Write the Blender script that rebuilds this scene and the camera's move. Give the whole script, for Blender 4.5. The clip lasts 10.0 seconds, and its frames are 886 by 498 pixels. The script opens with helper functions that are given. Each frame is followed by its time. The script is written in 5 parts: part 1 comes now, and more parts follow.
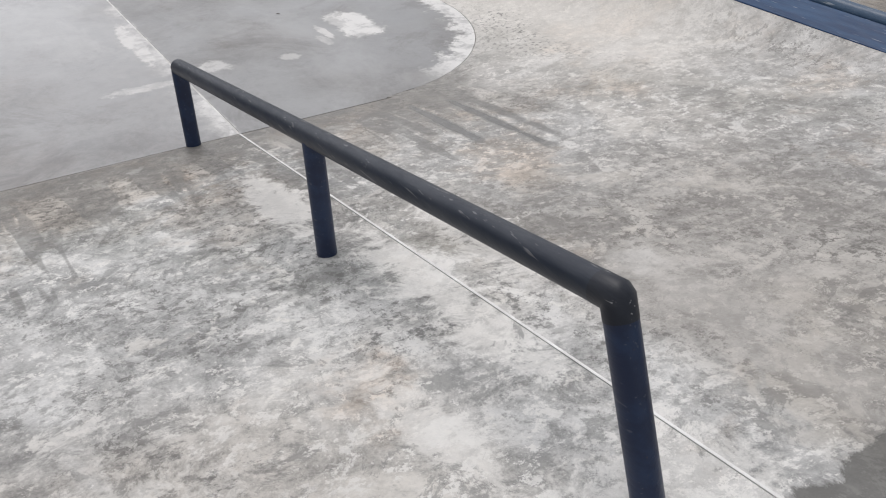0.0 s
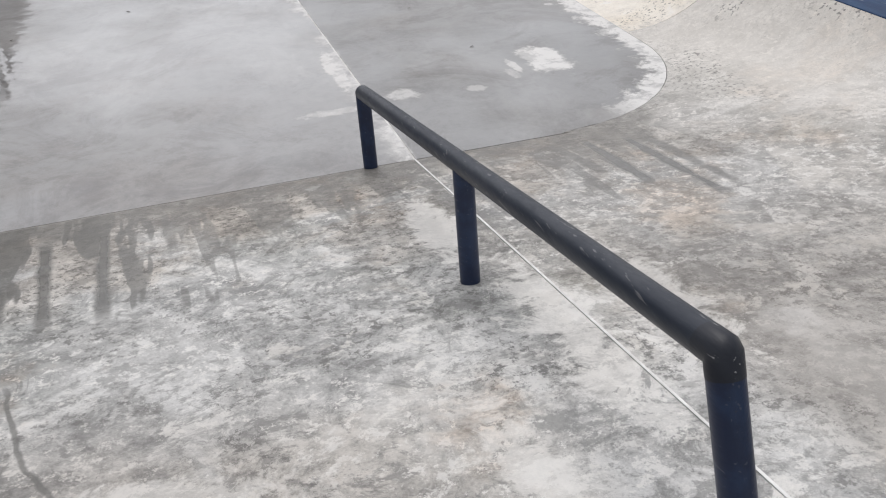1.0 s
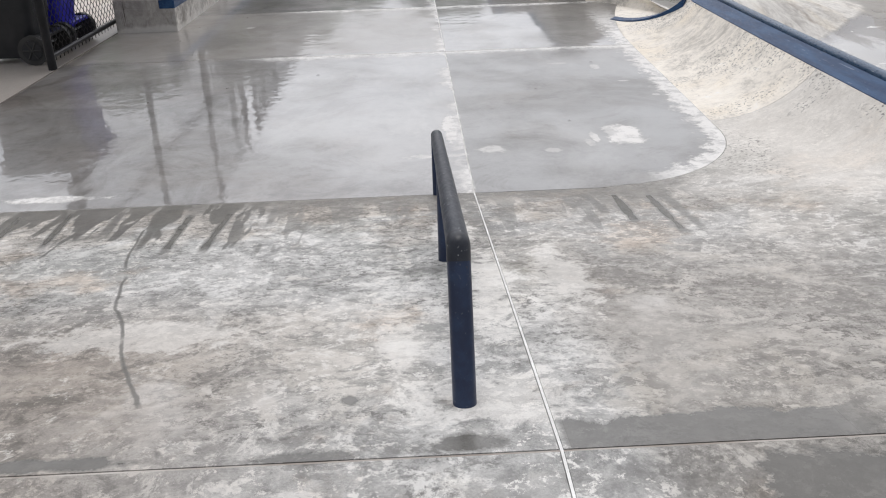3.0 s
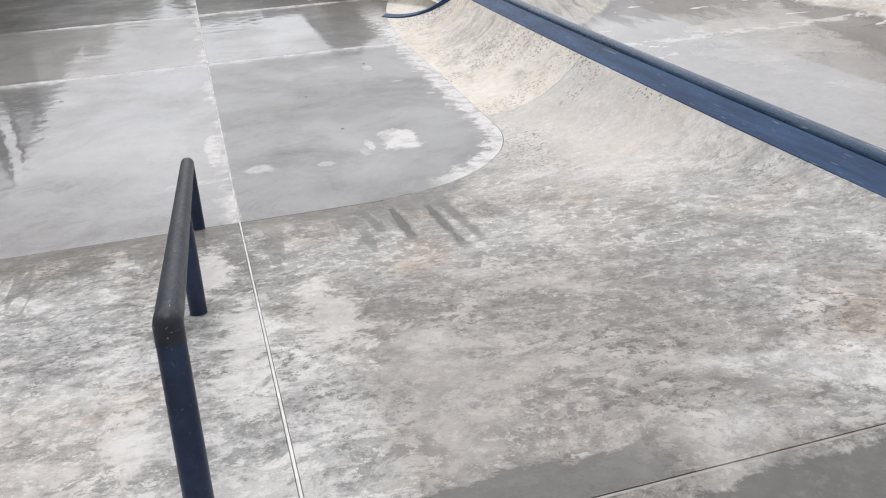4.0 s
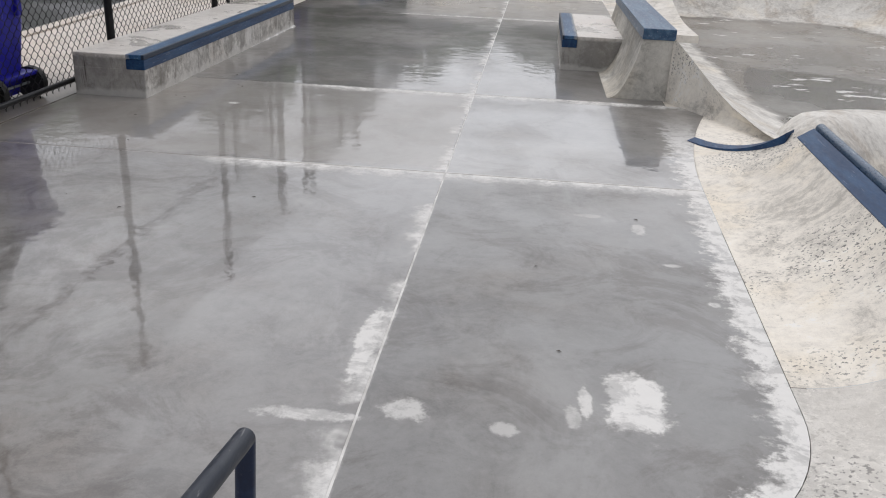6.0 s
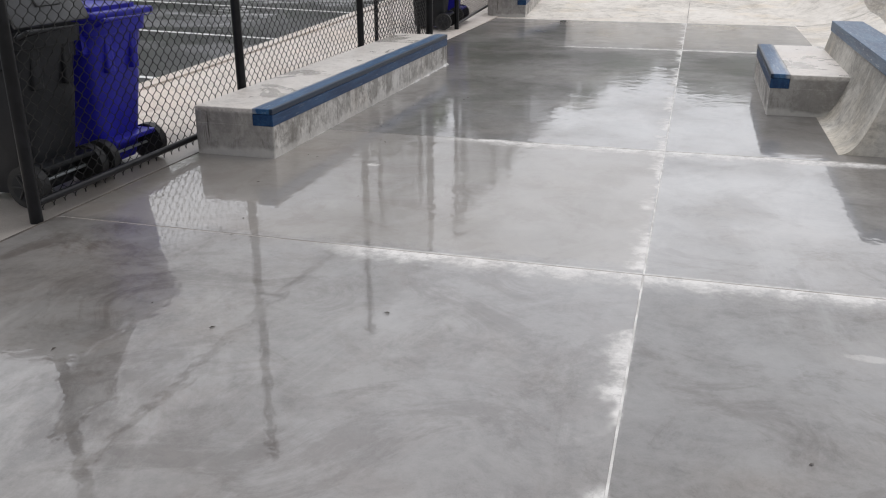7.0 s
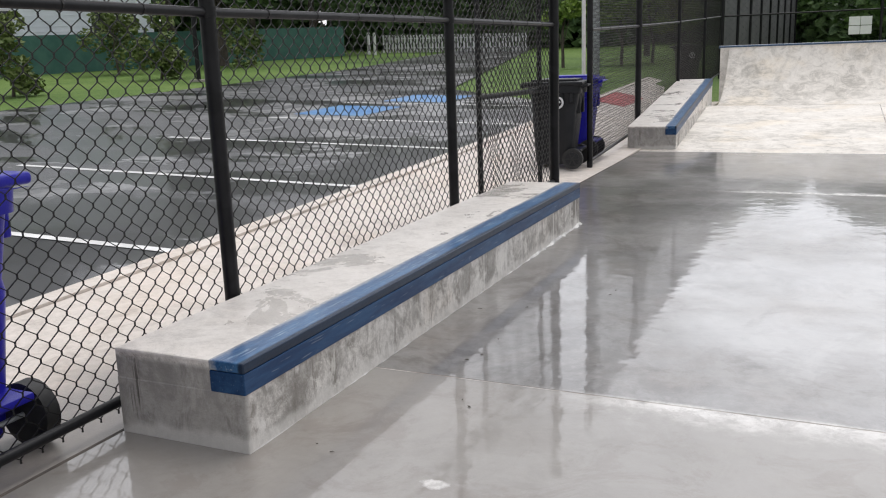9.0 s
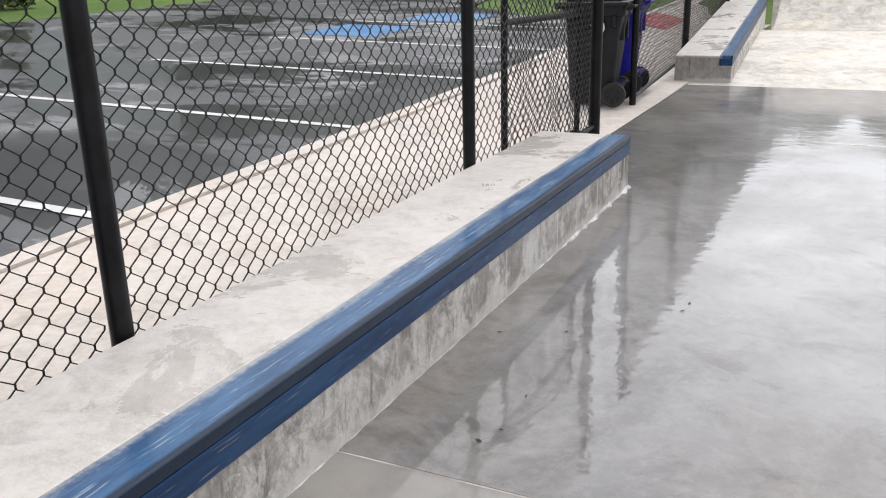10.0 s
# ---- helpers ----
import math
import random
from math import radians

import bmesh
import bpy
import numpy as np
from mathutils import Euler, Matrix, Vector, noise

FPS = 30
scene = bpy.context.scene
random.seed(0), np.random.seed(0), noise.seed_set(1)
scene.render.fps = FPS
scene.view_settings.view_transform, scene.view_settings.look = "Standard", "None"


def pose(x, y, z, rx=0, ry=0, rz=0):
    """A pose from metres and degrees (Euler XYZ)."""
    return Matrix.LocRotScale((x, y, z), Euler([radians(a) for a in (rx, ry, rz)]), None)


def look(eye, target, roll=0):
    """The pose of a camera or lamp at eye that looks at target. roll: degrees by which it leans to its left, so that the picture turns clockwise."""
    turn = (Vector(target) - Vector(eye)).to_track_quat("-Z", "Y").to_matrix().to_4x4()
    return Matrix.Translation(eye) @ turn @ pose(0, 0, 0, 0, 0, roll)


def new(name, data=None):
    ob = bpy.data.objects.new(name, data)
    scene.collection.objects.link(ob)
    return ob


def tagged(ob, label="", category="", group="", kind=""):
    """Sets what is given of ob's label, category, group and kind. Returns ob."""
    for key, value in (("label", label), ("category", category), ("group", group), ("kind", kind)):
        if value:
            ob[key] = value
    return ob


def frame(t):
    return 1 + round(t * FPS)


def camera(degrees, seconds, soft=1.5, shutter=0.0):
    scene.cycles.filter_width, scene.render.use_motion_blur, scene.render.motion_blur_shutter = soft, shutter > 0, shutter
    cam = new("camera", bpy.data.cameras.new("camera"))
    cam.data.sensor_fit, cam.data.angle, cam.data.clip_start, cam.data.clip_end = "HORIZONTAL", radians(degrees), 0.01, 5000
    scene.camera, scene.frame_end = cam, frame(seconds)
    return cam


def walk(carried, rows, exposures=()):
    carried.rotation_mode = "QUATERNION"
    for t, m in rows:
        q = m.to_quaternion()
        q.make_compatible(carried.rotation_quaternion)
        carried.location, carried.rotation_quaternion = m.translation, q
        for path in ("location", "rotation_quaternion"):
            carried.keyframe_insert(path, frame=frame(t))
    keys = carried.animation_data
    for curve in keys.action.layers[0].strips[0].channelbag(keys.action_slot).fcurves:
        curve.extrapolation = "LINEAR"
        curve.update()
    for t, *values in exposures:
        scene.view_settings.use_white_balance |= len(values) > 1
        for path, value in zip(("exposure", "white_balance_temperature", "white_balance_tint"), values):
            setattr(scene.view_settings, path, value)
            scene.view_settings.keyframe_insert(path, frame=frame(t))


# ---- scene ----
cam = camera(54.6, 10.0, soft=1.1)
SKY, GLOW = 0.086, 2.1
SUN_WAY = (0.05, 0.80, 0.60)
PATH = [
    (0, (0.339, 0.406, 1.461), (1.254, 1.792, 0.347), 1.1),
    (0.5, (0.354, 0.49, 1.459), (1.09, 1.972, 0.335), -0.6),
    (1, (0.478, 0.345, 1.447), (0.992, 1.973, 0.405), -2.3),
    (1.5, (0.677, 0.027, 1.518), (1.013, 1.752, 0.565), -2.6),
    (2, (0.772, -0.302, 1.533), (1.003, 1.477, 0.647), -0.7),
    (2.2, (0.864, -0.412, 1.507), (1.041, 1.385, 0.648), -0.2),
    (3.3, (1.08, -0.714, 1.512), (1.116, 1.108, 0.687), -2.2),
    (3.5, (1.124, -0.626, 1.484), (1.198, 1.195, 0.662), -2.6),
    (4, (1.257, -0.359, 1.472), (1.726, 1.39, 0.622), -3.2),
    (4.5, (1.594, -0.138, 1.526), (2.366, 1.487, 0.653), -0.3),
    (4.6, (1.645, -0.08, 1.53), (2.349, 1.584, 0.673), 0.4),
    (5, (1.753, 0.264, 1.559), (2.125, 2.071, 0.785), 2.5),
    (5.5, (1.804, 0.895, 1.581), (1.901, 2.754, 0.851), 3.0),
    (6, (1.794, 1.497, 1.606), (1.623, 3.342, 0.854), 2.5),
    (6.2, (1.735, 1.682, 1.6), (1.451, 3.51, 0.84), 1.0),
    (7.3, (1.362, 3.372, 1.446), (0.792, 5.183, 0.822), -0.6),
    (7.5, (1.344, 3.674, 1.378), (0.729, 5.501, 0.843), -1.3),
    (8, (1.098, 4.449, 1.369), (0.414, 6.284, 0.964), -0.1),
    (8.5, (0.774, 5.238, 1.381), (0.044, 7.058, 0.990), -0.8),
    (9, (0.528, 5.882, 1.383), (-0.280, 7.659, 0.950), -2.0),
    (9.5, (0.191, 6.596, 1.379), (-0.621, 8.349, 0.862), -2.4),
    (10, (-0.028, 7.254, 1.370), (-0.862, 8.966, 0.759), -1.4),
]
EXPOSURES = [(0, -0.14), (1.0, -0.13), (2.2, -0.05), (3.5, 0.02), (4.5, -0.09), (5.0, -0.21), (5.5, -0.18), (6.2, -0.17), (7.4, 0.1), (8.0, 0.35), (8.5, -0.02), (9.0, 0.28), (9.5, 0.50), (10, 0.42)]
walk(cam, [(t, look(eye, target, roll)) for t, eye, target, roll in PATH], EXPOSURES)

# ---- world and light: an even cloud deck after rain ----
wd = bpy.data.worlds.new("overcast")
scene.world = wd
wd.use_nodes = True
wt = wd.node_tree
for nd in list(wt.nodes):
    wt.nodes.remove(nd)
w_out = wt.nodes.new("ShaderNodeOutputWorld")
w_bg = wt.nodes.new("ShaderNodeBackground")
w_sky = wt.nodes.new("ShaderNodeTexSky")
w_sky.sky_type, w_sky.sun_disc = "NISHITA", False
w_sky.sun_elevation, w_sky.sun_rotation = radians(71), radians(4)
w_sky.dust_density = 6.0
w_co = wt.nodes.new("ShaderNodeTexCoord")
w_map = wt.nodes.new("ShaderNodeMapping")
w_map.inputs["Scale"].default_value = (1.0, 1.0, 2.2)
w_ns = wt.nodes.new("ShaderNodeTexNoise")
w_ns.inputs["Scale"].default_value, w_ns.inputs["Detail"].default_value = 2.6, 5.0
w_cr = wt.nodes.new("ShaderNodeValToRGB")
w_cr.color_ramp.elements[0].position, w_cr.color_ramp.elements[0].color = 0.34, (5.57, 5.64, 5.98, 1)
w_cr.color_ramp.elements[1].position, w_cr.color_ramp.elements[1].color = 0.66, (9.46, 9.46, 9.76, 1)
w_mx = wt.nodes.new("ShaderNodeMix")
w_mx.data_type = "RGBA"
w_mx.inputs[0].default_value = 0.86
wt.links.new(w_co.outputs["Generated"], w_map.inputs["Vector"])
wt.links.new(w_map.outputs["Vector"], w_ns.inputs["Vector"])
wt.links.new(w_ns.outputs["Fac"], w_cr.inputs["Fac"])
wt.links.new(w_sky.outputs["Color"], w_mx.inputs[6])
wt.links.new(w_cr.outputs["Color"], w_mx.inputs[7])
w_dot = wt.nodes.new("ShaderNodeVectorMath")
w_dot.operation = "DOT_PRODUCT"
w_dot.inputs[1].default_value = SUN_WAY
w_lobe = wt.nodes.new("ShaderNodeMapRange")
w_lobe.interpolation_type = "SMOOTHSTEP"
for k_, v_ in zip((1, 2, 3, 4), (0.45, 1.0, 1.0, GLOW)):
    w_lobe.inputs[k_].default_value = v_
w_sc = wt.nodes.new("ShaderNodeVectorMath")
w_sc.operation = "SCALE"
wt.links.new(w_co.outputs["Generated"], w_dot.inputs[0])
wt.links.new(w_dot.outputs["Value"], w_lobe.inputs[0])
wt.links.new(w_mx.outputs[2], w_sc.inputs[0])
wt.links.new(w_lobe.outputs[0], w_sc.inputs["Scale"])
wt.links.new(w_sc.outputs[0], w_bg.inputs["Color"])
w_bg.inputs["Strength"].default_value = SKY
wt.links.new(w_bg.outputs["Background"], w_out.inputs["Surface"])

sun_data = bpy.data.lights.new("sun", "SUN")
sun_data.energy, sun_data.angle, sun_data.color = 0.8, radians(30), (1.0, 0.985, 0.975)
sun = new("sun", sun_data)
sun.matrix_world = look((1.0, 6.4, 19.0), (0, 0, 0))


# ---- material graph helper ----
class Graph:
    def __init__(self, name):
        self.m = bpy.data.materials.new(name)
        self.m.use_nodes = True
        self.t = self.m.node_tree
        self.b = self.t.nodes["Principled BSDF"]
        self.co = self.t.nodes.new("ShaderNodeTexCoord").outputs["Object"]

    def put(self, node, key, v):
        if isinstance(v, bpy.types.NodeSocket):
            self.t.links.new(v, node.inputs[key])
        elif v is not None:
            if isinstance(v, (tuple, list)) and len(v) == 3 and len(node.inputs[key].default_value) == 4:
                v = (*v, 1)
            node.inputs[key].default_value = v

    def math(self, op, a, b=None, c=None, clamp=False):
        n = self.t.nodes.new("ShaderNodeMath")
        n.operation, n.use_clamp = op, clamp
        for i, v in enumerate((a, b, c)):
            self.put(n, i, v)
        return n.outputs[0]

    def add(self, a, b): return self.math("ADD", a, b)
    def sub(self, a, b): return self.math("SUBTRACT", a, b)
    def mul(self, a, b): return self.math("MULTIPLY", a, b)
    def mx(self, a, b): return self.math("MAXIMUM", a, b)
    def mn(self, a, b): return self.math("MINIMUM", a, b)

    def step(self, v, lo, hi):
        n = self.t.nodes.new("ShaderNodeMapRange")
        n.interpolation_type = "SMOOTHSTEP"
        for i, x in enumerate((v, lo, hi, 0.0, 1.0)):
            self.put(n, i, x)
        return n.outputs[0]

    def lin(self, v, lo, hi, a, b):
        n = self.t.nodes.new("ShaderNodeMapRange")
        for i, x in enumerate((v, lo, hi, a, b)):
            self.put(n, i, x)
        return n.outputs[0]

    def noise(self, scale, detail=4.0, rough=0.55, stretch=None, warp=0.0, shift=None):
        vec = self.co
        if stretch or shift:
            n = self.t.nodes.new("ShaderNodeMapping")
            self.put(n, "Vector", vec)
            n.inputs["Scale"].default_value = stretch or (1, 1, 1)
            n.inputs["Location"].default_value = shift or (0, 0, 0)
            vec = n.outputs[0]
        n = self.t.nodes.new("ShaderNodeTexNoise")
        self.put(n, "Vector", vec)
        self.put(n, "Scale", scale)
        self.put(n, "Detail", detail)
        self.put(n, "Roughness", rough)
        self.put(n, "Distortion", warp)
        return n.outputs[0]

    def xyz(self):
        n = self.t.nodes.new("ShaderNodeSeparateXYZ")
        self.put(n, 0, self.co)
        return n.outputs[0], n.outputs[1], n.outputs[2]

    def mix(self, f, a, b, kind="MIX"):
        n = self.t.nodes.new("ShaderNodeMix")
        n.data_type, n.blend_type = "RGBA", kind
        self.put(n, 0, f)
        self.put(n, 6, a)
        self.put(n, 7, b)
        return n.outputs[2]

    def mixf(self, f, a, b):
        n = self.t.nodes.new("ShaderNodeMix")
        self.put(n, 0, f)
        self.put(n, 2, a)
        self.put(n, 3, b)
        return n.outputs[0]

    def ramp(self, f, stops):
        n = self.t.nodes.new("ShaderNodeValToRGB")
        self.put(n, 0, f)
        e = n.color_ramp.elements
        while len(e) < len(stops):
            e.new(0.5)
        for el, (p, c) in zip(e, stops):
            el.position, el.color = p, (*c, 1)
        return n.outputs[0]

    def bump(self, h, strength, dist=0.01):
        n = self.t.nodes.new("ShaderNodeBump")
        self.put(n, "Height", h)
        self.put(n, "Strength", strength)
        self.put(n, "Distance", dist)
        self.t.links.new(n.outputs[0], self.b.inputs["Normal"])

    def rand(self):
        return self.t.nodes.new("ShaderNodeObjectInfo").outputs["Random"]

    def done(self, color=None, rough=None, metal=None, spec=None):
        for k, v in (("Base Color", color), ("Roughness", rough), ("Metallic", metal), ("Specular IOR Level", spec)):
            self.put(self.b, k, v)
        return self.m


def concrete_base(g, light, mid, dark, tan, fleck=1.0):
    """Mottled, weathered concrete at four scales."""
    big = g.noise(0.6, 4, 0.6, warp=0.4)
    patch = g.noise(3.8, 10, 0.76, warp=0.9, shift=(3, 7, 1))
    fine = g.noise(19, 8, 0.74, shift=(1, 2, 3), warp=0.3)
    grit = g.noise(150, 3, 0.7)
    v = g.add(g.mul(g.sub(patch, 0.5), 0.75), g.add(g.mul(g.sub(big, 0.5), 0.45), g.mul(g.sub(fine, 0.5), 0.55 * fleck)))
    v = g.add(v, g.mul(g.sub(grit, 0.5), 0.22 * fleck))
    col = g.ramp(g.add(v, 0.5), ((0.36, dark), (0.49, mid), (0.60, light), (0.74, tuple(min(0.86, c * 1.16) for c in light))))
    warm = g.step(g.noise(1.0, 4, 0.6, shift=(9, 4, 0)), 0.48, 0.66)
    col = g.mix(g.mul(warm, 0.6), col, tan, "MULTIPLY")
    spots = g.step(g.noise(46, 4, 0.75, shift=(5, 5, 5)), 0.63, 0.70)
    col = g.mix(g.mul(spots, 0.55 * fleck), col, tuple(c * 0.7 for c in dark))
    return col, fine, grit


def line_dry(g, v, at, width, amp, jag, side=0, soft=None):
    """1 near the line v = at, with an uneven edge; side -1 or 1 keeps only that side of it."""
    d = g.sub(v, at)
    if side:
        d = g.mul(d, side)
        d = g.mx(d, g.mul(d, -6.0))
    else:
        d = g.math("ABSOLUTE", d)
    return g.step(g.add(d, g.mul(g.sub(jag, 0.5), amp)), width, -0.02 if soft is None else width * soft)


def spot(g, x, y, cx, cy, rx, ry, jag, amp=1.9):
    dx, dy = g.mul(g.sub(x, cx), 1 / rx), g.mul(g.sub(y, cy), 1 / ry)
    d = g.math("SQRT", g.add(g.mul(dx, dx), g.mul(dy, dy)))
    return g.step(g.add(d, g.mul(g.sub(jag, 0.5), amp * 2)), 1.12, 0.66)


def mat_flat():
    """The level slabs: a film of rain water, with dry strips by the joints and edges."""
    g = Graph("wet_concrete")
    x, y, z = g.xyz()
    col, fine, grit = concrete_base(g, (0.48, 0.468, 0.455), (0.405, 0.393, 0.38), (0.27, 0.26, 0.25), (1, 0.93, 0.86), 0.9)
    jag = g.noise(5.5, 7, 0.72)
    jag2 = g.noise(11.0, 5, 0.7, stretch=(0.9, 1.0, 1), shift=(2, 0, 0))
    brk = g.step(g.noise(1.7, 4, 0.6, shift=(4, 1, 0)), 0.44, 0.52)
    dry = g.mul(line_dry(g, x, 1.30, 0.12, 0.30, jag, -1), brk)
    brk2 = g.step(g.noise(2.6, 4, 0.6, shift=(1, 8, 0)), 0.34, 0.44)
    for yy, side in ((6.72, -1), (9.17, -1), (14.70, 1)):
        dry = g.mx(dry, g.mul(g.mul(line_dry(g, y, yy, 0.22, 0.40, jag, side), brk2), g.step(x, -0.6, 0.1)))
    edge = g.add(2.84, g.mul(g.sub(y, 4.3), 0.036))
    dry = g.mx(dry, g.mul(line_dry(g, g.sub(x, edge), 0.0, 0.17, 0.46, jag2, 0, 0.45), g.step(y, 9.2, 7.2)))
    corner = g.sub(g.math("SQRT", g.add(g.math("POWER", g.sub(x, 1.95), 2.0), g.math("POWER", g.sub(y, 4.2), 2.0))), 0.9)
    arc = g.mul(g.step(x, 2.05, 2.45), g.step(y, 4.3, 4.1))
    dry = g.mx(dry, g.mul(line_dry(g, corner, 0.0, 0.15, 0.40, jag2, 0, 0.55), arc))
    for cx, cy, rx, ry, k in ((2.245, 4.13, 0.115, 0.22, 1.0), (2.075, 4.13, 0.03, 0.13, 0.8), (2.03, 4.02, 0.03, 0.08, 0.5), (1.46, 3.96, 0.10, 0.07, 0.65), (1.80, 3.91, 0.05, 0.045, 0.5), (1.15, 3.89, 0.17, 0.045, 0.75),
                              (1.245, 4.42, 0.045, 0.36, 0.95), (2.44, 5.95, 0.04, 0.09, 0.6), (2.16, 6.1, 0.10, 0.03, 0.4), (2.68, 5.03, 0.035, 0.03, 0.8), (-0.60, 8.25, 0.05, 0.03, 0.7), (2.55, 5.45, 0.05, 0.02, 0.6), (-0.80, 3.44, 0.26, 0.05, 1.0)):
        dry = g.mx(dry, g.mul(spot(g, x, y, cx, cy, rx, ry, jag, 1.35), k))
    ring = g.mul(g.step(dry, 0.02, 0.2), g.step(dry, 0.7, 0.3))
    dry = g.mul(dry, g.mixf(g.step(g.noise(8.0, 7, 0.75, shift=(7, 1, 0), warp=0.4), 0.40, 0.54), 0.55, 1.0))
    film = g.step(g.noise(0.8, 6, 0.62, shift=(6, 2, 0)), 0.38, 0.58)
    damp = g.step(g.noise(1.1, 7, 0.68, shift=(2, 9, 0), warp=0.8), 0.47, 0.60)
    wetcol = g.mix(1.0, col, (0.485, 0.472, 0.46), "MULTIPLY")
    wetcol = g.mix(g.mul(damp, 0.35), wetcol, (0.29, 0.285, 0.275))
    wetcol = g.mix(g.mul(film, 0.28), wetcol, (0.175, 0.175, 0.173))
    silt = g.step(g.noise(1.6, 8, 0.74, shift=(9, 9, 0), warp=1.0), 0.50, 0.62)
    wetcol = g.mix(g.mul(silt, 0.75), wetcol, (0.56, 0.52, 0.49), "MULTIPLY")
    haze = g.step(g.noise(1.2, 7, 0.7, stretch=(1.0, 0.45, 1), shift=(3, 15, 0), warp=0.6), 0.54, 0.66)
    wetcol = g.mix(g.mul(haze, 0.35), wetcol, (0.40, 0.39, 0.375))
    east = g.mul(g.step(x, 1.30, 1.32), g.step(y, 6.72, 6.68))
    wetcol = g.mix(g.mul(east, 0.9), wetcol, (0.93, 0.95, 0.97), "MULTIPLY")
    wetcol = g.mix(g.mul(ring, 0.5), wetcol, (0.13, 0.122, 0.115))
    half = g.mul(g.mul(g.step(g.add(y, g.mul(g.sub(jag, 0.5), 0.5)), 6.70, 6.85), g.step(g.add(y, g.mul(g.sub(jag, 0.5), 0.12)), 9.19, 9.13)), g.step(x, 1.30, 1.28))
    wetcol = g.mix(g.mul(half, 0.60), wetcol, (0.335, 0.314, 0.286))
    mottle = g.step(g.noise(2.3, 8, 0.74, shift=(1, 4, 0), warp=0.8), 0.50, 0.60)
    wetcol = g.mix(g.mul(g.mul(mottle, g.step(x, 1.31, 1.29)), 0.42), wetcol, (0.72, 0.66, 0.63), "MULTIPLY")
    c = g.mix(dry, wetcol, g.mix(0.78, col, (0.84, 0.83, 0.81)))
    g.bump(g.add(g.mul(fine, 0.05), g.add(g.mul(g.noise(2.4, 3, 0.5), 1.4), g.mul(g.noise(8.5, 3, 0.5, shift=(3, 3, 0)), 1.0))), g.mixf(dry, 0.10, 0.35), 0.012)
    wetk = g.sub(1.0, dry)
    dull = g.mul(g.step(x, 1.30, 1.32), g.step(g.add(y, g.mul(g.sub(jag, 0.5), 0.8)), 6.75, 6.55))
    gloss = g.mul(g.sub(g.mixf(film, 0.55, 1.0), g.mul(dull, 0.42)), g.mixf(g.mul(half, g.step(g.add(x, g.mul(g.sub(jag, 0.5), 0.6)), -1.1, 0.2)), 1.0, 0.62))
    g.put(g.b, "Coat Weight", g.mul(wetk, gloss))
    g.put(g.b, "Coat IOR", 1.62)
    g.put(g.b, "Coat Roughness", g.add(g.mixf(film, 0.022, 0.004), g.mul(dull, 0.06)))
    g.t.links.new(g.t.nodes["Bump"].outputs[0], g.b.inputs["Coat Normal"])
    return g.done(c, g.mixf(dry, 0.30, 0.7), spec=0.5)


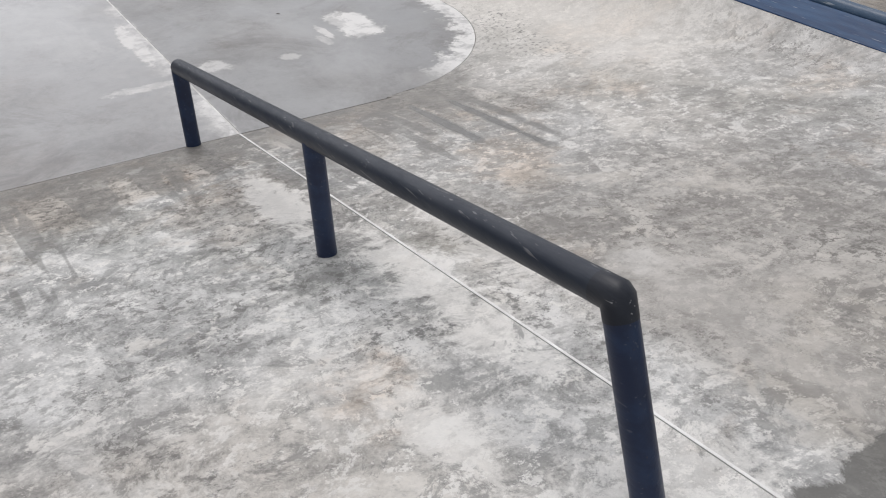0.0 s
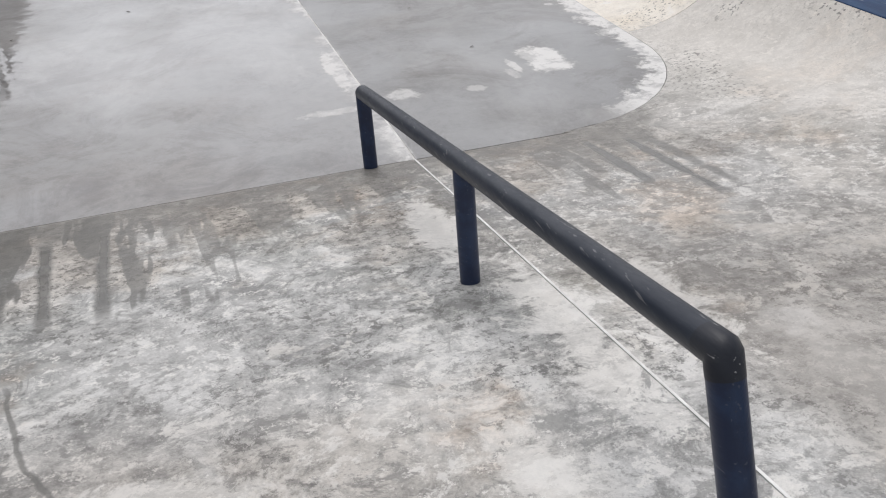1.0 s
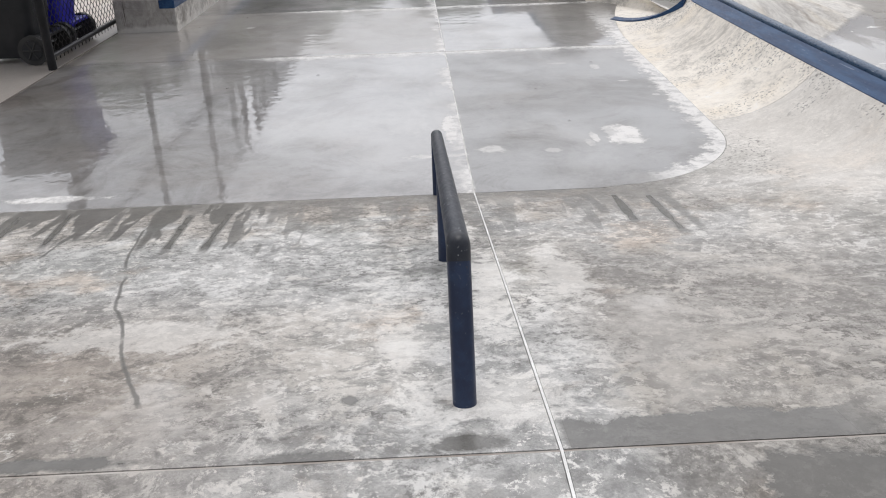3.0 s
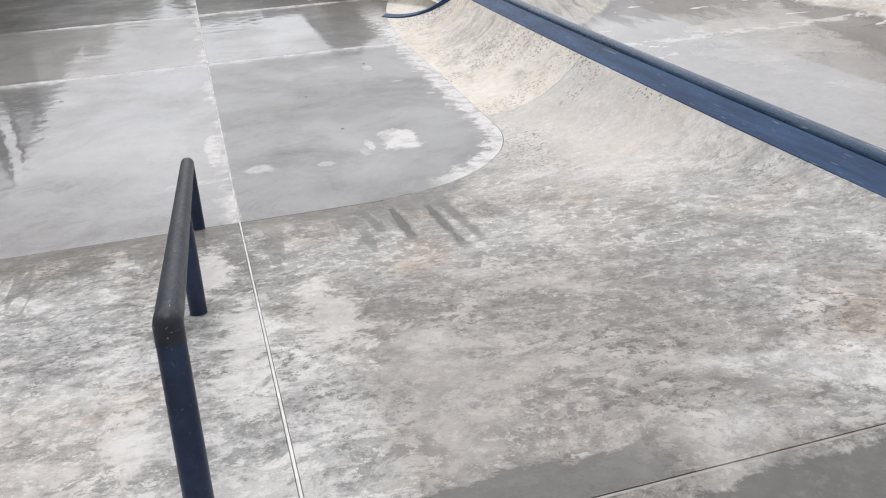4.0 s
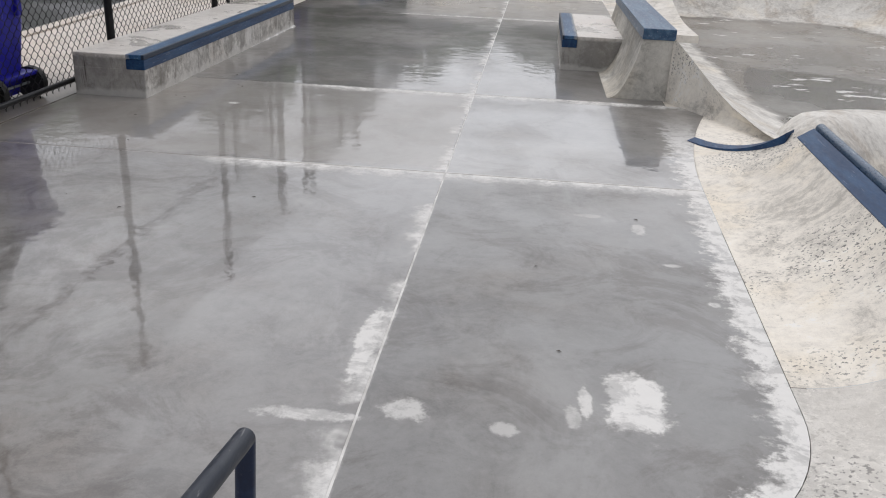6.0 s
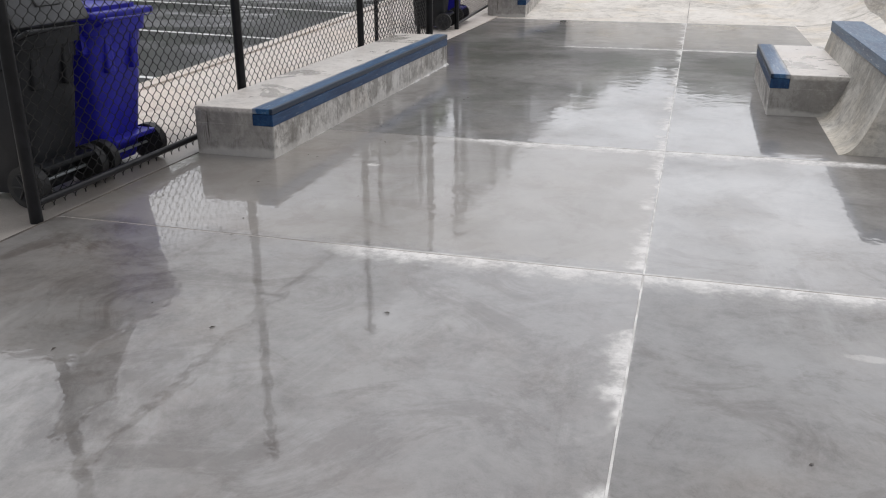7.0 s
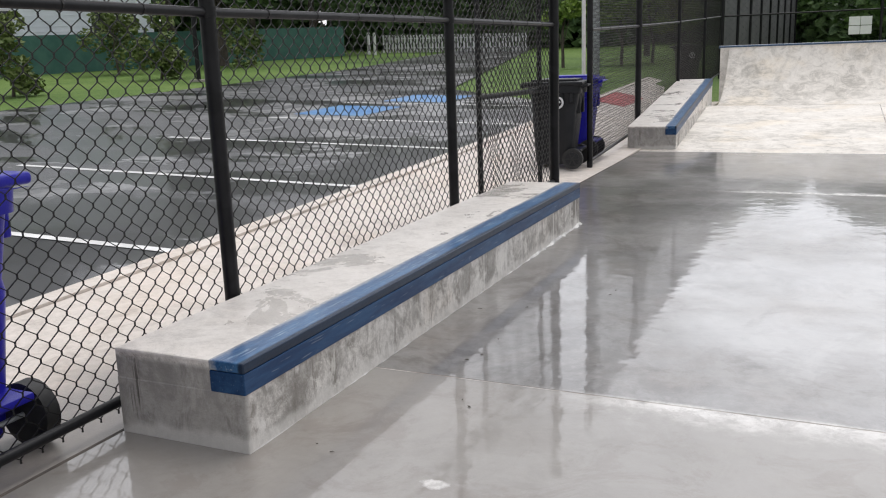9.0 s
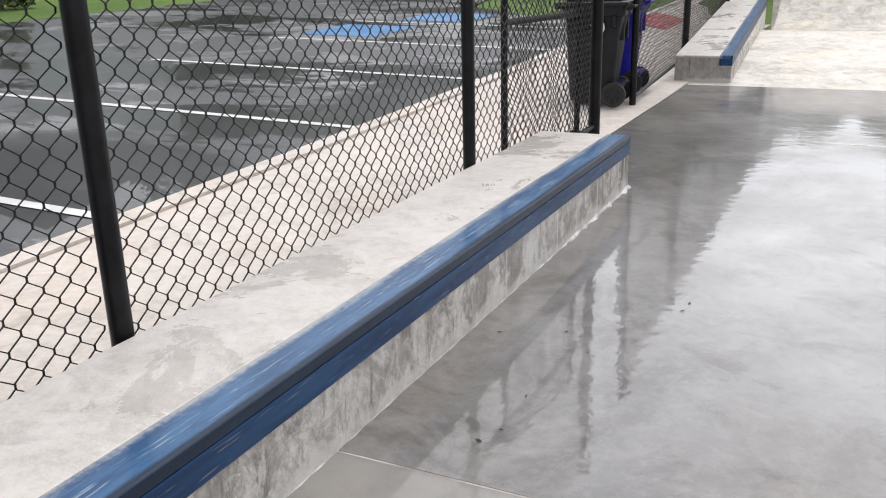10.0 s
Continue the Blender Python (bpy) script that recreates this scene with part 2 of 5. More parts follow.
def mat_bank():
    """The dry bank and deck: worn grey and tan, with drip streaks at the foot, a dark crack and puddles along the top joint."""
    g = Graph("bank_concrete")
    x, y, z = g.xyz()
    col, fine, grit = concrete_base(g, (0.66, 0.655, 0.64), (0.47, 0.468, 0.458), (0.27, 0.27, 0.265), (1.0, 0.95, 0.89))
    broom = g.noise(26.0, 5, 0.7, stretch=(0.35, 1.4, 1.0), warp=0.2)
    col = g.mix(g.mul(g.step(broom, 0.56, 0.68), 0.16), col, (0.74, 0.725, 0.69))
    band = g.noise(1.1, 5, 0.65, stretch=(0.55, 1.9, 1.9), warp=0.6, shift=(2, 5, 0))
    col = g.mix(g.mul(g.step(band, 0.50, 0.62), 0.38), col, (0.30, 0.295, 0.285))
    scuff = g.step(g.noise(3.0, 5, 0.7, stretch=(6, 1.2, 4), shift=(0, 3, 0), warp=0.5), 0.66, 0.72)
    col = g.mix(g.mul(scuff, 0.4), col, (0.20, 0.195, 0.19))
    wear = g.step(g.noise(1.7, 6, 0.7, shift=(7, 7, 0), warp=0.8), 0.58, 0.64)
    col = g.mix(g.mul(wear, 0.5), col, (0.76, 0.73, 0.68))
    blot = g.noise(7.5, 9, 0.78, warp=0.5, shift=(11, 3, 0))
    col = g.mix(g.mul(g.step(blot, 0.53, 0.58), 0.62), col, (0.245, 0.245, 0.238))
    col = g.mix(g.mul(g.step(blot, 0.45, 0.40), 0.7), col, (0.80, 0.79, 0.765))
    area = g.step(g.noise(1.9, 6, 0.68, shift=(4, 4, 0), warp=0.6), 0.42, 0.60)
    fd = g.mul(g.step(g.noise(30, 7, 0.82, shift=(2, 1, 0)), 0.525, 0.56), g.mixf(area, 0.06, 0.92))
    col = g.mix(fd, col, (0.19, 0.188, 0.18))
    fw = g.mul(g.step(g.noise(24, 7, 0.8, shift=(8, 1, 0)), 0.545, 0.585), g.mixf(area, 0.9, 0.2))
    col = g.mix(fw, col, (0.80, 0.785, 0.755))
    rust = g.step(g.noise(1.2, 6, 0.7, shift=(1, 12, 0)), 0.52, 0.66)
    col = g.mix(g.mul(rust, 0.75), col, (0.92, 0.80, 0.70), "MULTIPLY")
    pale = g.step(g.noise(0.9, 5, 0.65, shift=(5, 2, 0), warp=0.5), 0.54, 0.64)
    col = g.mix(g.mul(pale, 0.45), col, (0.76, 0.75, 0.735))
    dull = g.step(g.noise(0.8, 6, 0.68, shift=(12, 2, 0), warp=0.8), 0.53, 0.63)
    col = g.mix(g.mul(dull, 0.7), col, (0.66, 0.67, 0.66), "MULTIPLY")
    grime = g.mul(g.step(g.add(x, g.mul(g.sub(dull, 0.5), 0.7)), 0.75, -0.4), g.step(g.add(y, g.mul(g.sub(pale, 0.5), 0.5)), 1.9, 1.0))
    col = g.mix(grime, col, (0.52, 0.475, 0.435), "MULTIPLY")
    brown = g.mul(g.step(g.add(y, g.mul(g.sub(area, 0.5), 0.5)), 2.5, 3.1), g.step(x, 2.6, 2.0))
    col = g.mix(g.mul(brown, 0.55), col, (0.70, 0.62, 0.54), "MULTIPLY")
    light = g.mul(g.step(g.noise(13, 8, 0.78, shift=(6, 6, 0), warp=0.4), 0.56, 0.63), g.step(g.noise(1.4, 4, 0.6, shift=(3, 3, 0)), 0.42, 0.58))
    col = g.mix(g.mul(light, 0.6), col, (0.84, 0.82, 0.775))
    dust = g.mul(g.step(g.add(x, g.mul(g.sub(dull, 0.5), 0.2)), 1.30, 1.48), g.step(g.add(y, g.mul(g.sub(pale, 0.5), 0.4)), 2.3, 1.5))
    col = g.mix(g.mul(g.mul(dust, g.step(g.add(x, g.mul(g.sub(pale, 0.5), 0.4)), 2.6, 2.1)), 0.75), col, (0.60, 0.57, 0.535), "MULTIPLY")
    col = g.mix(g.mul(g.mul(g.step(x, 1.32, 1.6), g.step(y, 1.0, 1.6)), 0.13), col, (0.665, 0.62, 0.575))
    ramp = g.mul(g.step(x, 2.2, 3.1), g.step(y, 2.3, 3.3))
    col = g.mix(g.mul(ramp, 0.62), col, (0.80, 0.76, 0.70))
    pit = g.mul(g.mul(g.step(g.noise(55, 2, 0.5), 0.585, 0.63), g.step(g.noise(1.5, 4, 0.55, shift=(1, 1, 0)), 0.46, 0.62)), ramp)
    col = g.mix(g.mul(pit, 0.85), col, (0.14, 0.135, 0.13))
    jag = g.noise(3.4, 7, 0.7, warp=0.3)
    for px, py, rx, ry, k in ((1.24, 1.75, 0.08, 0.50, 0.55), (1.18, 0.98, 0.20, 0.14, 0.5), (1.16, 2.55, 0.08, 0.30, 0.7), (1.50, 1.9, 0.10, 0.35, 0.5), (0.95, 1.35, 0.06, 0.25, 0.5), (0.2, 1.5, 0.35, 0.12, 0.4)):
        col = g.mix(g.mul(spot(g, x, y, px, py, rx, ry, blot, 2.4), k), col, (0.82, 0.80, 0.765))
    # drips drawn up the foot of the bank
    streak = g.noise(6.5, 3, 0.6, stretch=(1.3, 0.16, 0.1), shift=(0.4, 0, 0))
    reach = g.lin(streak, 0.42, 0.66, 0.0, 0.95)
    wet = g.mul(g.step(g.add(g.sub(y, 3.28), reach), -0.05, 0.08), g.step(x, 2.45, 2.2))
    wet = g.mul(wet, g.mixf(g.step(x, 0.6, 0.1), 0.6, 0.9))
    low = g.mul(g.step(g.add(y, g.mul(g.sub(jag, 0.5), 0.5)), 2.98, 3.22), g.step(x, 2.3, 1.9))
    wet = g.mx(wet, g.mul(low, 0.7))
    for dx, dy, lean, half, k in ((1.945, 2.86, -0.05, 0.36, 1.0), (2.092, 2.74, -0.045, 0.46, 1.0), (1.838, 2.98, 0.06, 0.26, 0.8), (2.17, 2.75, -0.03, 0.40, 0.8), (1.72, 3.05, 0.10, 0.20, 0.6),
                                   (0.162, 2.75, 0.03, 0.46, 0.95), (-0.005, 2.74, 0.08, 0.42, 0.95), (0.36, 3.0, 0.05, 0.26, 0.7), (-0.14, 2.85, 0.10, 0.50, 0.9), (-0.58, 2.90, 0.18, 0.44, 0.95),
                                   (-0.36, 2.98, 0.14, 0.30, 0.8), (-0.80, 2.84, 0.2, 0.50, 0.95), (-1.15, 2.80, 0.2, 0.46, 0.9), (-1.5, 2.78, 0.2, 0.5, 0.85)):
        mid = g.add(dx, g.mul(g.sub(y, dy), -lean))
        wide = g.add(0.007, g.mul(g.sub(jag, 0.5), 0.05))
        across = g.step(g.sub(g.math("ABSOLUTE", g.sub(x, mid)), wide), 0.022, 0.004)
        along = g.step(g.math("ABSOLUTE", g.sub(y, dy)), half, half * 0.6)
        wet = g.mx(wet, g.mul(g.mul(across, along), k))
    # wandering crack
    t = g.sub(y, 0.74)
    cx = g.add(g.add(0.5, g.mul(t, -0.541)), g.add(g.mul(g.mul(t, t), 0.1075), g.mul(g.sub(g.noise(3.0, 4, 0.6), 0.5), 0.08)))
    brk = g.step(g.noise(3.4, 4, 0.6, shift=(0, 6, 0)), 0.42, 0.48)
    crack = g.mul(g.step(g.math("ABSOLUTE", g.sub(x, cx)), 0.010, 0.003), brk)
    wet = g.mx(wet, g.mul(crack, 0.9))
    up = g.mul(g.step(g.add(g.math("ABSOLUTE", g.sub(y, 0.77)), g.mul(g.sub(jag, 0.5), 0.26)), 0.115, 0.10), g.step(y, 0.73, 0.75))
    wet = g.mx(wet, g.mul(up, g.mul(g.step(x, 1.31, 1.33), g.step(x, 2.1, 1.9))))
    for sx, sy, rx, ry in ((1.10, 0.79, 0.09, 0.05), (0.15, 0.78, 0.28, 0.03), (0.75, 0.76, 0.12, 0.03), (0.62, 0.55, 0.45, 0.05), (0.85, 1.02, 0.03, 0.03)):
        wet = g.mx(wet, spot(g, x, y, sx, sy, rx, ry, jag, 2.0))
    deck = g.mul(g.step(g.add(y, g.mul(g.sub(jag, 0.5), 0.28)), 0.705, 0.685), g.step(g.add(x, g.mul(g.sub(jag, 0.5), 0.55)), 1.66, 1.69))
    wet = g.mx(wet, deck)
    c = g.mix(wet, col, g.mix(0.86, col, (0.108, 0.104, 0.094)))
    g.bump(g.add(fine, g.mul(grit, 0.45)), g.mixf(wet, 0.6, 0.08), 0.008)
    return g.done(c, g.mixf(wet, 0.82, 0.22), spec=0.45)


def mat_ramp(name, light, mid, dark, low=-9.0, pits=0.0, fleck=0.8):
    """Trowelled, dry ramp concrete; where it falls below the height low, rain stands on it."""
    g = Graph(name)
    x, y, z = g.xyz()
    col, fine, grit = concrete_base(g, light, mid, dark, (1.0, 0.94, 0.84), fleck)
    h = fine
    if pits:
        px = g.noise(58, 2, 0.5, stretch=(1, 1.0, 1))
        zone = g.step(g.noise(1.5, 4, 0.55, shift=(1, 1, 0)), 0.46, 0.62)
        pit = g.mul(g.mul(g.step(px, 0.585, 0.63), zone), pits)
        col = g.mix(g.mul(pit, 0.85), col, (0.14, 0.135, 0.13))
        h = g.sub(fine, g.mul(pit, 1.5))
    swirl = g.noise(2.0, 5, 0.65, stretch=(1.0, 0.35, 0.6), warp=1.4)
    col = g.mix(g.mul(g.step(swirl, 0.52, 0.66), 0.3), col, dark)
    if low > -5:
        mud = g.step(g.noise(0.9, 7, 0.7, stretch=(1.0, 0.6, 1), shift=(4, 8, 0), warp=0.9), 0.50, 0.64)
        col = g.mix(g.mul(mud, 0.6), col, (0.62, 0.53, 0.45), "MULTIPLY")
    wet = g.step(g.add(z, g.mul(g.sub(g.noise(1.2, 5, 0.65), 0.5), 0.10)), low + 0.02, low - 0.01)
    film = g.step(g.noise(0.45, 5, 0.62, shift=(2, 2, 0)), 0.40, 0.52)
    wet = g.mul(wet, g.mixf(film, 0.8, 1.0))
    # past the mound the mirrored dark trees are painted as a brown floor colour
    back = g.mx(g.step(g.add(y, g.mul(g.sub(swirl, 0.5), 3.0)), 9.9, 10.6), g.step(g.add(g.sub(x, g.mul(y, 0.32)), g.mul(g.sub(swirl, 0.5), 0.8)), 5.82, 6.0))
    sunk = g.mix(back, (0.235, 0.222, 0.205), (0.092, 0.078, 0.062))
    c = g.mix(wet, col, g.mix(g.mx(g.mixf(film, 0.35, 0.75), g.mul(back, 0.85)), col, sunk))
    foam = g.mul(g.mul(g.step(g.noise(1.9, 4, 0.6, stretch=(0.8, 1.7, 1), shift=(5, 3, 0)), 0.645, 0.66), wet), g.step(y, 7.6, 8.6))
    rim = g.mul(g.mul(g.step(g.math("ABSOLUTE", g.sub(g.add(y, g.mul(g.sub(film, 0.5), 0.1)), 9.0)), 0.16, 0.08), g.step(g.noise(4.0, 4, 0.6), 0.46, 0.5)), g.mul(wet, g.step(x, 5.9, 6.1)))
    foam = g.mx(foam, g.mul(rim, 0.8))
    c = g.mix(foam, c, (0.76, 0.75, 0.73))
    gloss = g.mul(wet, g.mul(g.sub(1.0, g.mul(foam, 0.8)), g.mixf(back, 1.0, 0.4)))
    g.bump(g.add(h, g.mul(grit, 0.3)), g.mixf(wet, 0.4, 0.03), 0.008)
    g.put(g.b, "Coat Weight", gloss)
    g.put(g.b, "Coat IOR", 1.38)
    g.put(g.b, "Coat Roughness", g.mixf(film, 0.10, 0.02))
    return g.done(c, g.mixf(wet, 0.78, 0.25), spec=0.5)


def mat_ledge():
    """Ledge block: cast concrete with dark run-down stains on the sides, damp patches on a paler top and shade painted
    on the end face.
    """
    g = Graph("ledge_concrete")
    x, y, z = g.xyz()
    col, fine, grit = concrete_base(g, (0.76, 0.735, 0.70), (0.61, 0.585, 0.55), (0.33, 0.31, 0.285), (1.0, 0.94, 0.88))
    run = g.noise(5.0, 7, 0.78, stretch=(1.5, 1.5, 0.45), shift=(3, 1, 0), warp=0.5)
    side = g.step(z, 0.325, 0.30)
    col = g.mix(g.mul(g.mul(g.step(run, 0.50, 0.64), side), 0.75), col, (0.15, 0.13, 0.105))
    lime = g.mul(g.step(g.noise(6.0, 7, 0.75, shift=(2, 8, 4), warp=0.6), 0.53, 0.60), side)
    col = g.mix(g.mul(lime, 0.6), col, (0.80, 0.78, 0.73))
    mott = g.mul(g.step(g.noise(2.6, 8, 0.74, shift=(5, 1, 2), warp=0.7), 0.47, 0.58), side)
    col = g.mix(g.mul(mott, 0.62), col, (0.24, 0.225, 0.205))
    # end face towards -y painted darker, its shade put into the colour
    shaded_end = g.mul(g.step(y, 0.03, 0.005), side)
    col = g.mix(g.mul(shaded_end, 0.66), col, (0.25, 0.24, 0.225))
    tide = g.mul(g.mul(g.step(g.noise(9, 5, 0.7, stretch=(3, 3, 0.12)), 0.55, 0.62), shaded_end), g.step(g.math("ABSOLUTE", g.add(x, 0.53)), 0.10, 0.03))
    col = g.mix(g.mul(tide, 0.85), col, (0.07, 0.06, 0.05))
    for at, wide in ((2.35, 0.012), (2.75, 0.008), (3.05, 0.014), (3.42, 0.010), (3.78, 0.016), (3.98, 0.008), (4.25, 0.012), (4.40, 0.008)):
        drip = g.step(g.math("ABSOLUTE", g.sub(g.add(y, g.mul(g.sub(run, 0.5), 0.03)), at)), wide, wide * 0.4)
        col = g.mix(g.mul(g.mul(drip, side), 0.6), col, (0.80, 0.78, 0.74))
    foot = g.mul(g.step(g.add(z, g.mul(g.sub(g.noise(4, 4), 0.5), 0.16)), 0.07, 0.03), side)
    col = g.mix(g.mul(foot, 0.6), col, (0.72, 0.70, 0.66))
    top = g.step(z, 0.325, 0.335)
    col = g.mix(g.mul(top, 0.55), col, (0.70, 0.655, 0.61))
    damp = g.mul(g.step(g.noise(1.7, 6, 0.7, warp=0.6), 0.53, 0.60), g.step(z, 0.32, 0.33))
    col = g.mix(g.mul(damp, 0.28), col, (0.30, 0.265, 0.235))
    g.bump(g.add(fine, g.mul(grit, 0.3)), 0.45, 0.008)
    return g.done(col, g.mixf(g.step(z, 0.30, 0.335), g.mixf(damp, 0.7, 0.75), g.mixf(damp, 0.42, 0.12)), spec=0.5)


def mat_plain(name, a, b, scale=6.0, rough=0.5, metal=0.0, bump=0.15, fine=60, r2=None, spec=0.5):
    g = Graph(name)
    n = g.noise(scale, 5, 0.6, warp=0.3)
    f = g.noise(fine, 3, 0.6)
    c = g.mix(g.step(n, 0.35, 0.65), a, b)
    c = g.mix(g.mul(g.step(f, 0.5, 0.75), 0.25), c, b)
    g.bump(f, bump, 0.004)
    return g.done(c, rough if r2 is None else g.mixf(g.step(n, 0.4, 0.6), rough, r2), metal, spec)


def mat_steel_paint(name, paint, worn, bare, wear=0.5, rough=0.28, scratch=(0.42, 0.46, 0.50), spec=0.5):
    """Painted steel, chipped and ground down along its length by boards."""
    g = Graph(name)
    n = g.noise(3.0, 5, 0.65, stretch=(6, 0.6, 6))
    f = g.noise(55, 4, 0.65, stretch=(1.5, 0.35, 1.5))
    sc = g.noise(120, 2, 0.5, stretch=(1, 0.06, 1), shift=(0, 2, 1))
    c = g.mix(g.step(n, 0.38, 0.66), paint, worn)
    c = g.mix(g.mul(g.step(g.add(g.mul(f, 0.6), g.mul(n, 0.4)), 0.60, 0.68), wear), c, bare)
    c = g.mix(g.mul(g.step(sc, 0.66, 0.72), wear), c, scratch)
    g.bump(g.add(f, g.mul(sc, 0.5)), 0.25, 0.003)
    return g.done(c, g.mixf(f, rough - 0.1, rough + 0.25), g.mul(g.step(sc, 0.66, 0.72), wear * 0.6), spec)


def mat_ledge_top():
    """Blue paint on the ledge's top plate: ground black at the riding edge, scraped pale in the middle, faded out at the back."""
    g = Graph("ledge_top_paint")
    x, y, z = g.xyz()
    ax = g.math("ABSOLUTE", x)
    n = g.noise(3.2, 6, 0.7, stretch=(5, 0.7, 5))
    sc = g.noise(95, 3, 0.6, stretch=(1, 0.05, 1))
    f = g.noise(40, 5, 0.7)
    c = g.mix(g.step(n, 0.38, 0.62), (0.016, 0.070, 0.18), (0.045, 0.135, 0.28))
    c = g.mix(g.mul(g.step(sc, 0.56, 0.66), g.mul(g.step(ax, 0.015, 0.05), g.step(ax, 0.11, 0.08))), c, (0.24, 0.33, 0.42))
    c = g.mix(g.mul(g.step(g.add(ax, g.mul(g.sub(g.add(g.mul(n, 0.6), g.mul(f, 0.4)), 0.5), 0.16)), 0.105, 0.15), 0.85), c, (0.42, 0.42, 0.41))
    edge = g.step(g.add(ax, g.mul(g.sub(n, 0.5), 0.02)), 0.026, 0.010)
    c = g.mix(g.mul(edge, 0.85), c, (0.012, 0.016, 0.026))
    g.bump(g.add(f, g.mul(sc, 0.6)), 0.25, 0.003)
    g.put(g.b, "Coat Weight", g.mixf(edge, 0.3, 0.0))
    g.put(g.b, "Coat Roughness", 0.10)
    return g.done(c, g.mixf(f, 0.25, 0.5), spec=0.3)


def mat_asphalt():
    """Rain-soaked asphalt: a rough wet sheen, still pools along the kerb and in swept hollows, pale patches with sky
    sheen in their colour.
    """
    g = Graph("wet_asphalt")
    x, y, z = g.xyz()
    n = g.noise(0.30, 6, 0.62, stretch=(0.55, 1.25, 1), warp=0.9)
    m = g.noise(1.3, 7, 0.7, stretch=(0.8, 1.6, 1), warp=0.5)
    f = g.noise(140, 3, 0.7)
    c = g.mix(g.step(f, 0.4, 0.7), (0.060, 0.061, 0.065), (0.125, 0.126, 0.134))
    # pale grey patches: part of the wet sky sheen is put into the colour
    pale = g.step(g.noise(0.5, 5, 0.6, shift=(3, 3, 0), warp=0.6), 0.48, 0.62)
    c = g.mix(g.mul(pale, 0.75), c, (0.215, 0.213, 0.22))
    pud = g.step(g.add(g.mul(n, 0.72), g.mul(m, 0.28)), 0.505, 0.535)
    kerbside = g.mx(spot(g, x, y, -5.4, 11.9, 1.5, 0.75, m, 0.8), g.mx(spot(g, x, y, -4.6, 9.4, 1.2, 0.9, m, 0.8), spot(g, x, y, -4.3, 15.0, 0.7, 0.9, m, 0.9)))
    pud = g.mx(pud, kerbside)
    # pools painted near black for the dark trees they mirror, coat weakened by the kerb
    c = g.mix(g.mul(pud, 0.92), c, (0.010, 0.010, 0.011))
    g.bump(g.add(f, g.mul(g.noise(22, 3, 0.6), 0.6)), g.mixf(pud, 0.55, 0.02), 0.006)
    g.put(g.b, "Coat Weight", g.mul(g.mixf(pud, g.mixf(pale, 0.3, 1.0), 0.6), g.sub(1.0, g.mul(kerbside, 0.55))))
    g.put(g.b, "Coat IOR", 1.45)
    g.put(g.b, "Coat Roughness", g.mixf(pud, g.mixf(pale, 0.26, 0.34), 0.012))
    return g.done(c, g.mixf(pud, g.mixf(pale, 0.42, 0.34), 0.30), spec=0.32)


def mat_grass():
    g = Graph("grass")
    n = g.noise(0.25, 5, 0.6)
    f = g.noise(9, 6, 0.75)
    c = g.ramp(g.add(g.mul(n, 0.5), g.mul(f, 0.5)), ((0.36, (0.055, 0.105, 0.022)), (0.5, (0.10, 0.175, 0.036)), (0.64, (0.17, 0.245, 0.06))))
    g.bump(f, 0.8, 0.05)
    return g.done(c, 0.8, spec=0.25)


def mat_leaf(name, a, b):
    g = Graph(name)
    n = g.noise(1.2, 4, 0.6)
    c = g.mix(g.step(g.add(g.mul(n, 0.6), g.mul(g.noise(14, 2), 0.4)), 0.38, 0.62), a, b)
    return g.done(c, 0.6, spec=0.3)


def mat_walk():
    """Pinkish brushed concrete, darker and smoother where bins stand along the fence."""
    g = Graph("walkway_concrete")
    x, y, z = g.xyz()
    col, fine, grit = concrete_base(g, (0.70, 0.635, 0.58), (0.62, 0.565, 0.51), (0.47, 0.42, 0.375), (1.0, 0.95, 0.9), 0.6)
    n = g.noise(2.2, 5, 0.65, warp=0.4)
    damp = g.mul(g.step(g.add(x, g.mul(g.sub(n, 0.5), 0.9)), -2.85, -2.45), g.step(g.add(y, g.mul(g.sub(n, 0.5), 1.0)), 9.2, 8.6))
    col = g.mix(g.mul(damp, 0.75), col, (0.22, 0.205, 0.19))
    g.bump(g.add(fine, g.mul(grit, 0.4)), 0.35, 0.006)
    return g.done(col, g.mixf(damp, 0.55, 0.28), spec=0.5)


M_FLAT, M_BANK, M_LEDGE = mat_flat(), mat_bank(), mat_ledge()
M_RAMP = mat_ramp("ramp_concrete", (0.88, 0.83, 0.745), (0.78, 0.735, 0.665), (0.50, 0.47, 0.425), pits=1.0)
M_RIDGE = mat_ramp("ridge_concrete", (0.66, 0.635, 0.585), (0.54, 0.52, 0.475), (0.32, 0.305, 0.28))
M_BOWL = mat_ramp("bowl_concrete", (0.76, 0.74, 0.70), (0.64, 0.62, 0.585), (0.42, 0.40, 0.375), low=-0.76)
M_FAR = mat_ramp("far_ramp_concrete", (0.80, 0.765, 0.71), (0.70, 0.665, 0.61), (0.44, 0.415, 0.375), fleck=0.45)
M_WALK = mat_walk()
M_SEAL = mat_plain("joint_sealant", (0.78, 0.77, 0.75), (0.50, 0.49, 0.47), 7.0, 0.6, 0, 0.2, 80)
M_SEALW = mat_plain("white_joint_sealant", (0.90, 0.90, 0.88), (0.70, 0.69, 0.67), 9.0, 0.55, 0, 0.2, 80)
M_CROSS = mat_plain("stained_joint", (0.52, 0.49, 0.46), (0.28, 0.24, 0.21), 3.0, 0.6, 0, 0.2, 80)
M_FOOTJ = mat_plain("brown_joint", (0.27, 0.255, 0.235), (0.36, 0.345, 0.325), 3.0, 0.6, 0, 0.2, 80)
